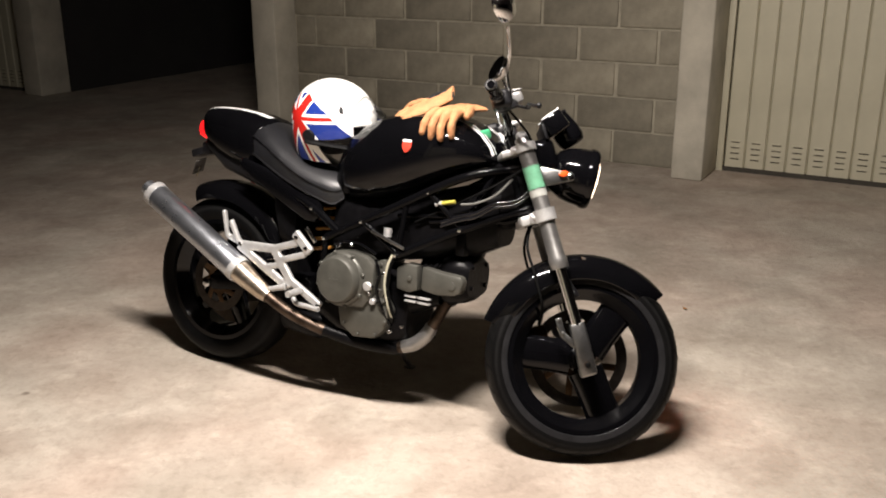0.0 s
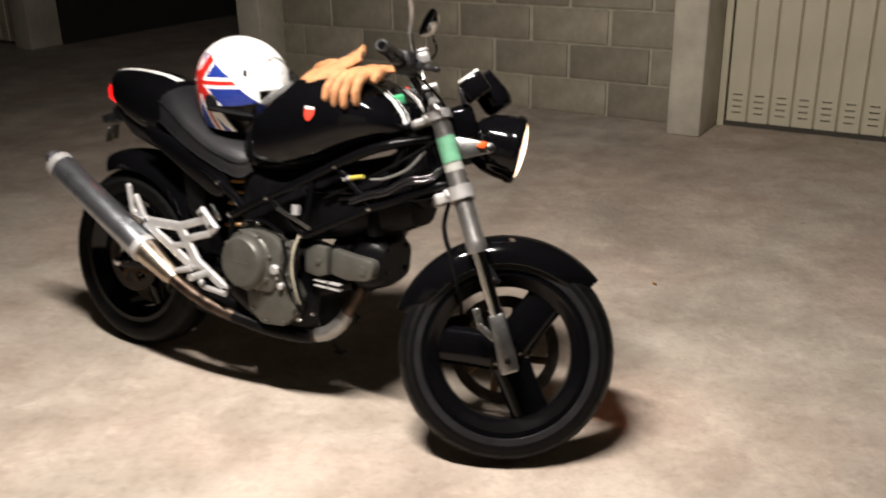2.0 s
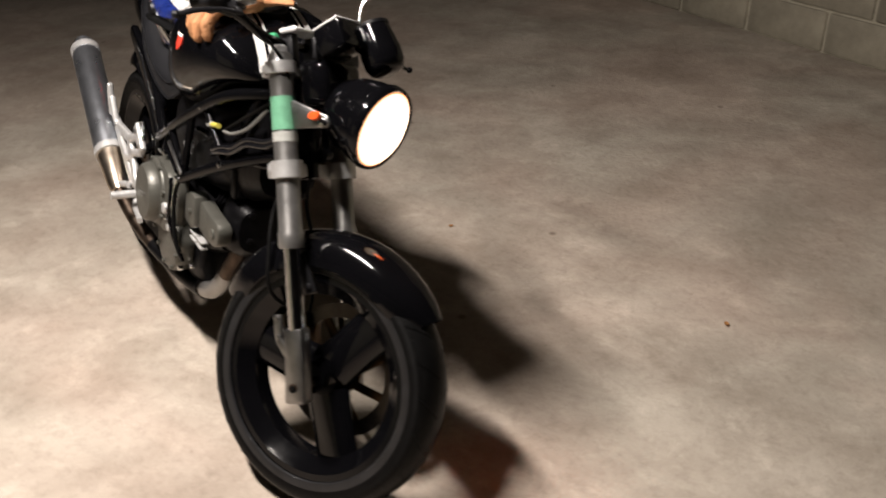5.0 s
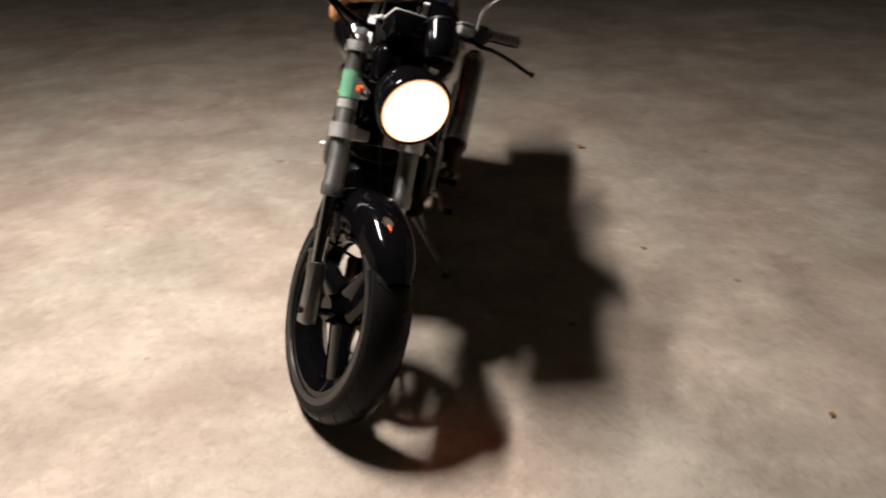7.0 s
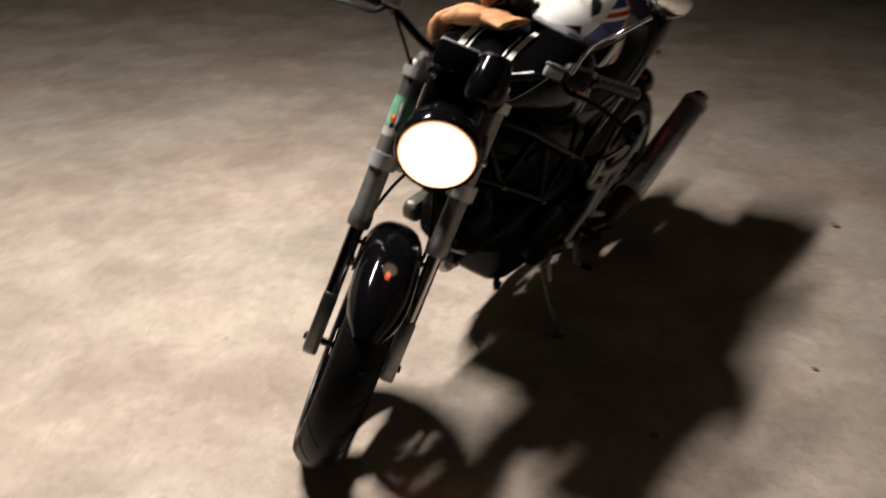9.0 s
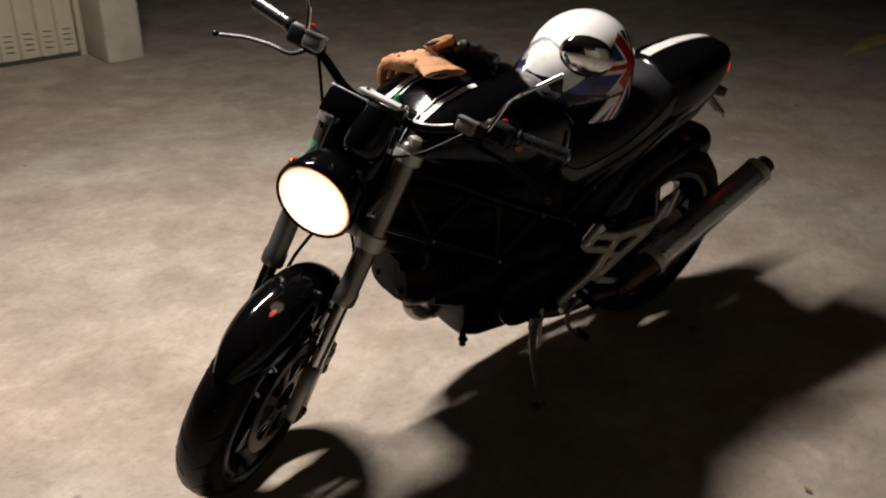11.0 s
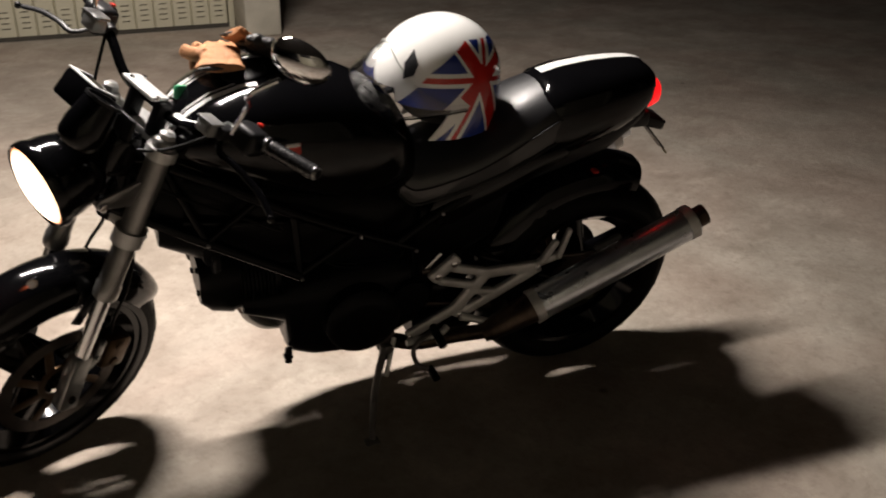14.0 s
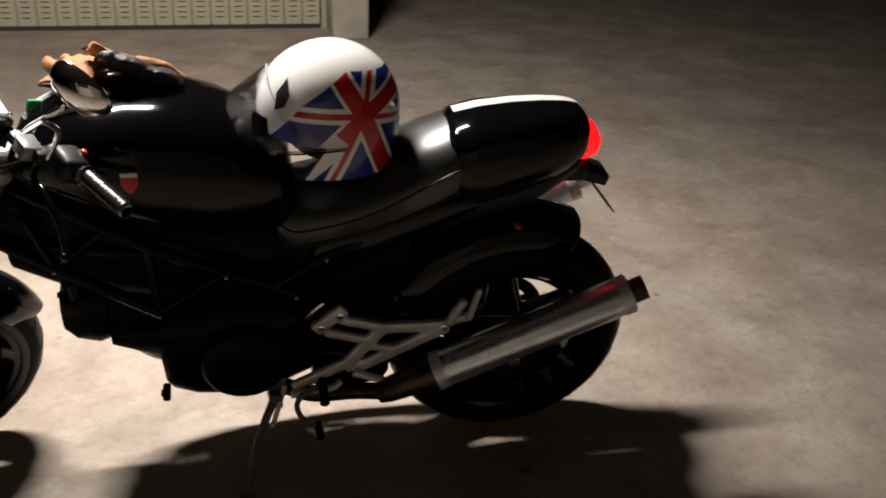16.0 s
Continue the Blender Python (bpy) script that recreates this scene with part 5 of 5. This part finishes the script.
P("stand_spring", tube_mesh([piv + Vector((-0.02, 0.012, 0.03)), piv.lerp(foot, 0.35) + Vector((-0.015, 0, 0))], 0.007, 8), ALU, "stand spring", stand)

# ---- things on the motorcycle ----
def on_bike(x, y, z, rx=0, ry=0, rz=0):
    return BIKE @ pose(x, y, z, rx, ry, rz)


def helmet(m):
    """Full-face helmet: shell with a face opening and chin bar, raised clear visor, vents, lining."""
    bm = bmesh.new()
    bmesh.ops.create_uvsphere(bm, u_segments=128, v_segments=90, radius=1)
    gone = []
    for v in bm.verts:
        p = v.co.copy()
        x, y, z = p
        fx = 0.142 if x > 0 else 0.132
        q = Vector((fx * x, 0.122 * y, 0.132 * z))
        if z < 0:
            q.z *= 0.95
            wide = (1 - 0.16 * z * z) / max(0.05, math.sqrt(max(0.0, 1 - z * z)))
            if z < -0.999:
                wide = 1.0
            q.x *= wide
            q.y *= wide
        v.co = q
    # clean cuts along the brow, the ear flaps and the neck
    for co, no in (((-0.0114, 0, 0), (1, 0, 0.6)), ((0, 0, -0.016), (0, 0.25, 1)), ((0, 0, -0.016), (0, -0.25, 1)), ((0.02, 0, -0.016), (-0.3, 0.25, 1)), ((0.02, 0, -0.016), (-0.3, -0.25, 1)), ((0, 0, -0.036), (0, 0, 1)), ((0, 0, -0.119), (0, 0, 1)), ((0.122, 0, 0), (1, 0, 0)), ((0, 0, 0), (0, 0, 1))):
        bmesh.ops.bisect_plane(bm, geom=bm.verts[:] + bm.edges[:] + bm.faces[:], plane_co=co, plane_no=no, dist=1e-6)
    for f in bm.faces:
        c = f.calc_center_median()
        # open face: the shell ends in a brow edge in front, and comes down in flaps over the ears and neck
        edge = -0.016 - 0.25 * abs(c.y) if c.x > 0.02 else -0.016 - 0.25 * abs(c.y) - 0.3 * (0.02 - c.x)
        flap = c.z < -0.036 and c.x + 0.6 * c.z + 0.0114 < 0
        if c.z < -0.119 or (c.z < edge and not flap) or (c.x > 0.122 and c.z < 0.0):
            gone.append(f)
    bmesh.ops.delete(bm, geom=gone, context="FACES")
    geo = bmesh.ops.solidify(bm, geom=bm.faces[:], thickness=0.006)
    h = part("helmet", bm, HELMET, None, angle=50)
    tagged(h, "white open-face helmet with red, white and blue flag, on the seat", "helmet")
    h.matrix_world = m
    part("lining", put(ball((-0.006, 0, -0.006), 1, 0.112, 0.104, 0.108, 32)), LINING, h, "black padded lining")
    # clear bubble visor, bulging out before the brow
    bm = bmesh.new()
    vs = []
    for j in range(11):
        t = j / 10
        row = []
        for k in range(33):
            a = radians(-98 + 196 * k / 32)
            c = max(0.0, math.cos(a))
            lo, hi = -0.052 - 0.018 * c, -0.034 + 0.120 * c ** 2.2
            zz = lo + (hi - lo) * t
            s = math.sqrt(max(0, 1 - (zz / 0.150) ** 2))
            reach = 0.131 * s + (0.150 * c ** 1.4) * (1 - 0.94 * t ** 1.15)
            row.append(bm.verts.new(((reach if c > 0 else 0.128 * s) * math.cos(a), 0.1275 * s * math.sin(a), zz)))
        vs.append(row)
    for a, b in zip(vs, vs[1:]):
        for k in range(32):
            bm.faces.new((a[k], a[k + 1], b[k + 1], b[k]))
    low = [v.co.copy() for v in vs[0]]
    brow = [v.co.copy() for v in vs[-1]][10:-10]
    bmesh.ops.solidify(bm, geom=bm.faces[:], thickness=0.002)
    vis = part("visor", bm, VISOR, h, "clear bubble visor")
    vis.visible_shadow = False
    part("visor_edge", tube_mesh(low, 0.0020, 8), BLACK, vis, "dark lower edge of the visor")
    # chrome line in place of the bright highlight along the visor's lower edge
    part("visor_edge_glint", tube_mesh([Vector((p.x * 1.004, p.y * 1.004, p.z + 0.0050)) for p in low], 0.0013, 6), CHROME, vis, "thin chrome line in place of the highlight along the visor")
    part("visor_arm", tube_mesh(low[1:18], [0.020, 0.020] + [0.0175 - 0.00095 * k for k in range(15)], 10, flat=0.5), RUBBER, vis, "black strip along the visor's foot")
    # pale line in place of the light caught on the upper edge
    part("visor_brow_light", tube_mesh(brow, 0.0016, 6), PALE, vis, "pale line in place of light on the visor's upper edge")
    for side in (-1, 1):
        if side < 0:
            part("visor_pivot", lathe([(side * 0.112, 0.0), (side * 0.112, 0.024), (side * 0.128, 0.019), (side * 0.131, 0.0)], "y", (0.000, 0, -0.036), 20), SATIN, h, "black visor pivot")
        # vent: shaded recess as a black triangle in the flank, smaller where lit
        vent = bmesh.new()
        shrink = 1.0 if side > 0 else 0.42
        outline = [(0.108, 0.022), (0.101, 0.054), (0.080, 0.080), (0.079, 0.052), (0.090, 0.030)]
        outline = [(0.091 + (px - 0.091) * shrink, 0.050 + (pz - 0.050) * shrink) for px, pz in outline]
        def skin(px, pz, off):
            return (px, side * (0.122 * math.sqrt(max(0.0, 1 - (px / 0.142) ** 2 - (pz / 0.132) ** 2)) + off), pz)
        lo, hi = [[vent.verts.new(skin(px, pz, off)) for px, pz in outline] for off in (-0.004, 0.0025)]
        for k in range(5):
            vent.faces.new((lo[k], lo[(k + 1) % 5], hi[(k + 1) % 5], hi[k]))
        mid = vent.verts.new(skin(0.091, 0.050, 0.0035))
        for k in range(5):
            vent.faces.new((hi[k], hi[(k + 1) % 5], mid))
        part("vent", vent, SATIN, h, "air vent with its shaded recess coloured black")
    return h


helmet(on_bike(0.414, -0.015, 0.968, 9, 2, -1) @ Matrix.Diagonal((1.16, 1.16, 1.115, 1.0)))


def glove(m, name_label, curl, spread, flip=1, ln=0.118, limp=0.0, cuff=0.068):
    """A bulky leather glove lying limp: palm, four fat fingers and thumb, blended into one skin; black palm and lining."""
    bits = [ball((0.0, 0, 0), 1, 0.060, 0.064, 0.020, 20), ball((-0.050, 0, 0.002), 1, 0.055, 0.056, 0.018, 20)]
    for k in range(4):
        y = -0.0480 + 0.0320 * k
        a = radians(spread * (k - 1.5))
        p = [Vector((0.030, y, 0))]
        ang = 0.0
        st = ln * (0.90, 1.0, 1.0, 0.86)[k] / 4
        for j in range(4):
            ang += radians(curl[k]) * (0.5 + 0.5 * j)
            p.append(p[-1] + Vector((st * math.cos(ang) * math.cos(a), st * math.sin(a), -st * math.sin(ang))))
        bits.append(tube_mesh(p, [0.0160, 0.0158, 0.0156, 0.0150, 0.0132], 14))
        bits.append(ball(p[-1], 0.0134, seg=12))
    th = [Vector((-0.03, -0.040 * flip, 0)), Vector((-0.006, -0.070 * flip, 0.002)), Vector((0.020, -0.086 * flip, 0.002)), Vector((0.040, -0.090 * flip, -0.006))]
    bits += [tube_mesh(th, [0.020, 0.018, 0.016, 0.013], 12), ball(th[-1], 0.0135, seg=12)]
    bits.append(tube_mesh([(-0.06, 0, 0.002), (-0.090, 0.008, 0.002 + limp * 0.4), (-0.124, 0.014, limp)], [0.053, 0.058, cuff], 20, flat=0.17))
    g = part("glove", join(*bits), TAN, None, angle=80)
    tagged(g, name_label, "glove", "pair of gloves")
    g.matrix_world = m
    rm = g.modifiers.new("skin", "REMESH")
    rm.mode, rm.voxel_size, rm.use_smooth_shade = "VOXEL", 0.0028, True
    sm = g.modifiers.new("soft", "SMOOTH")
    sm.iterations, sm.factor = 2, 0.5
    tex = bpy.data.textures.new("creases", "CLOUDS")
    tex.noise_scale = 0.030
    dp = g.modifiers.new("creases", "DISPLACE")
    dp.texture, dp.strength, dp.mid_level = tex, 0.006, 0.5
    part("cuff_lining", put(ball((-0.121, 0.014, limp - 0.001), 1, 0.005, cuff * 0.90, 0.0055, 20)), BLKLEATHER, g, "black lining inside the cuff")
    part("palm", put(ball((-0.035, 0.0, -0.010), 1, 0.078, 0.052, 0.0165, 24)), BLKLEATHER, g, "black leather palm")
    return g


def laid(at, fingers, back):
    """Where a glove lies: its palm, the way its fingers point and the way the back of the hand faces, on the motorcycle."""
    f = Vector(fingers).normalized()
    n = (Vector(back) - f * Vector(back).dot(f)).normalized()
    m = Matrix((f, n.cross(f), n)).transposed().to_4x4()
    m.translation = at
    return BIKE @ m


glove(laid((0.940, -0.085, 1.036), (-0.06, -1.0, -0.14), (0.0, -0.14, 1.0)) @ Matrix.Diagonal((1.0, 0.82, 1.0, 1)), "tan leather glove lying over the tank, fingers hanging down", (15, 17, 17, 18), 5, -1, 0.122)
second = glove(laid((0.812, -0.088, 1.030), (-0.78, -0.38, -0.46), (-0.25, -0.62, 0.75)) @ Matrix.Diagonal((1.0, 0.66, 0.85, 1)), "tan leather glove lying crumpled across the top of the tank", (9, 10, 11, 12), -6, 1, 0.118, 0.016)
flap = part("folded_cuff", join(ball((0.0, -0.090, -0.026), 1, 0.058, 0.072, 0.022, 24), ball((-0.055, -0.080, -0.018), 1, 0.050, 0.055, 0.022, 24), ball((-0.095, -0.062, -0.012), 1, 0.030, 0.034, 0.020, 20)), BLKLEATHER, second, "black leather flap, folded over")
folds = flap.modifiers.new("skin", "REMESH")
folds.mode, folds.voxel_size, folds.use_smooth_shade = "VOXEL", 0.004, True
crumple = bpy.data.textures.new("crumple", "CLOUDS")
crumple.noise_scale = 0.035
folds = flap.modifiers.new("crumple", "DISPLACE")
folds.texture, folds.strength, folds.mid_level = crumple, 0.018, 0.5


def leaf(x, y, a, s):
    bm = bmesh.new()
    n = 9
    top = []
    for k in range(n):
        t = k / (n - 1)
        w = 0.30 * math.sin(math.pi * t) ** 0.8
        top.append([bm.verts.new((s * (t - 0.5), s * w * j, 0.004 + s * (0.10 * abs(j) + 0.10 * (2 * t - 1) ** 2))) for j in (-1, -0.4, 0, 0.4, 1)])
    for p, q in zip(top, top[1:]):
        for j in range(4):
            bm.faces.new((p[j], p[j + 1], q[j + 1], q[j]))
    bmesh.ops.remove_doubles(bm, verts=bm.verts, dist=1e-5)
    bmesh.ops.solidify(bm, geom=bm.faces[:], thickness=0.001)
    ob = tagged(part("leaf", bm, LEAF, None), "small dry brown leaf lying on the concrete floor", "leaf", "dry leaves")
    ob.matrix_world = pose(x, y, 0, 0, 0, a)
    return ob


leaf(-0.998, 4.294, 20, 0.05)
leaf(0.096, 4.053, 70, 0.022)
leaf(1.194, 4.044, 130, 0.026)

# ---- blocks of the back wall, course by course ----
wall = setting("wall_back", hall_box(-4.570, -1.111, 6.902, 7.283, 0.0, CEIL), MORTAR, "grey-brown concrete block wall with pale mortar joints", "wall")
PITCH, COURSE, JOINT = 0.602, 0.2484, 0.016
SIDE = (0.014, 0.022, 0.030)
shapes = {}
u_lo, u_hi = -4.570, -1.111
for row in range(11):
    z0 = row * COURSE
    first = -1.638 if row % 2 == 0 else -1.337
    u = first
    edges = [first + PITCH * k for k in range(-9, 4)]
    for a, b in zip(edges, edges[1:]):
        a, b = max(a, u_lo), min(b, u_hi)
        if b - a < 0.05:
            continue
        w, h = round(b - a - SIDE[random.randrange(3)], 3), round(min(COURSE, CEIL - z0) - JOINT, 3)
        if (w, h) not in shapes:
            bm = box(0, 0, 0, w, 0.06, h, 0.008, 2)
            ob = part("block", bm, BLOCK, wall, angle=30)
            shapes[(w, h)] = ob.data
        else:
            ob = new("block", shapes[(w, h)])
            ob.parent = wall
        ob.matrix_local = HM @ Matrix.Translation(((a + b) / 2, 6.916 + random.uniform(-0.002, 0.002), z0 + COURSE / 2 if h > 0.2 else (z0 + CEIL) / 2))
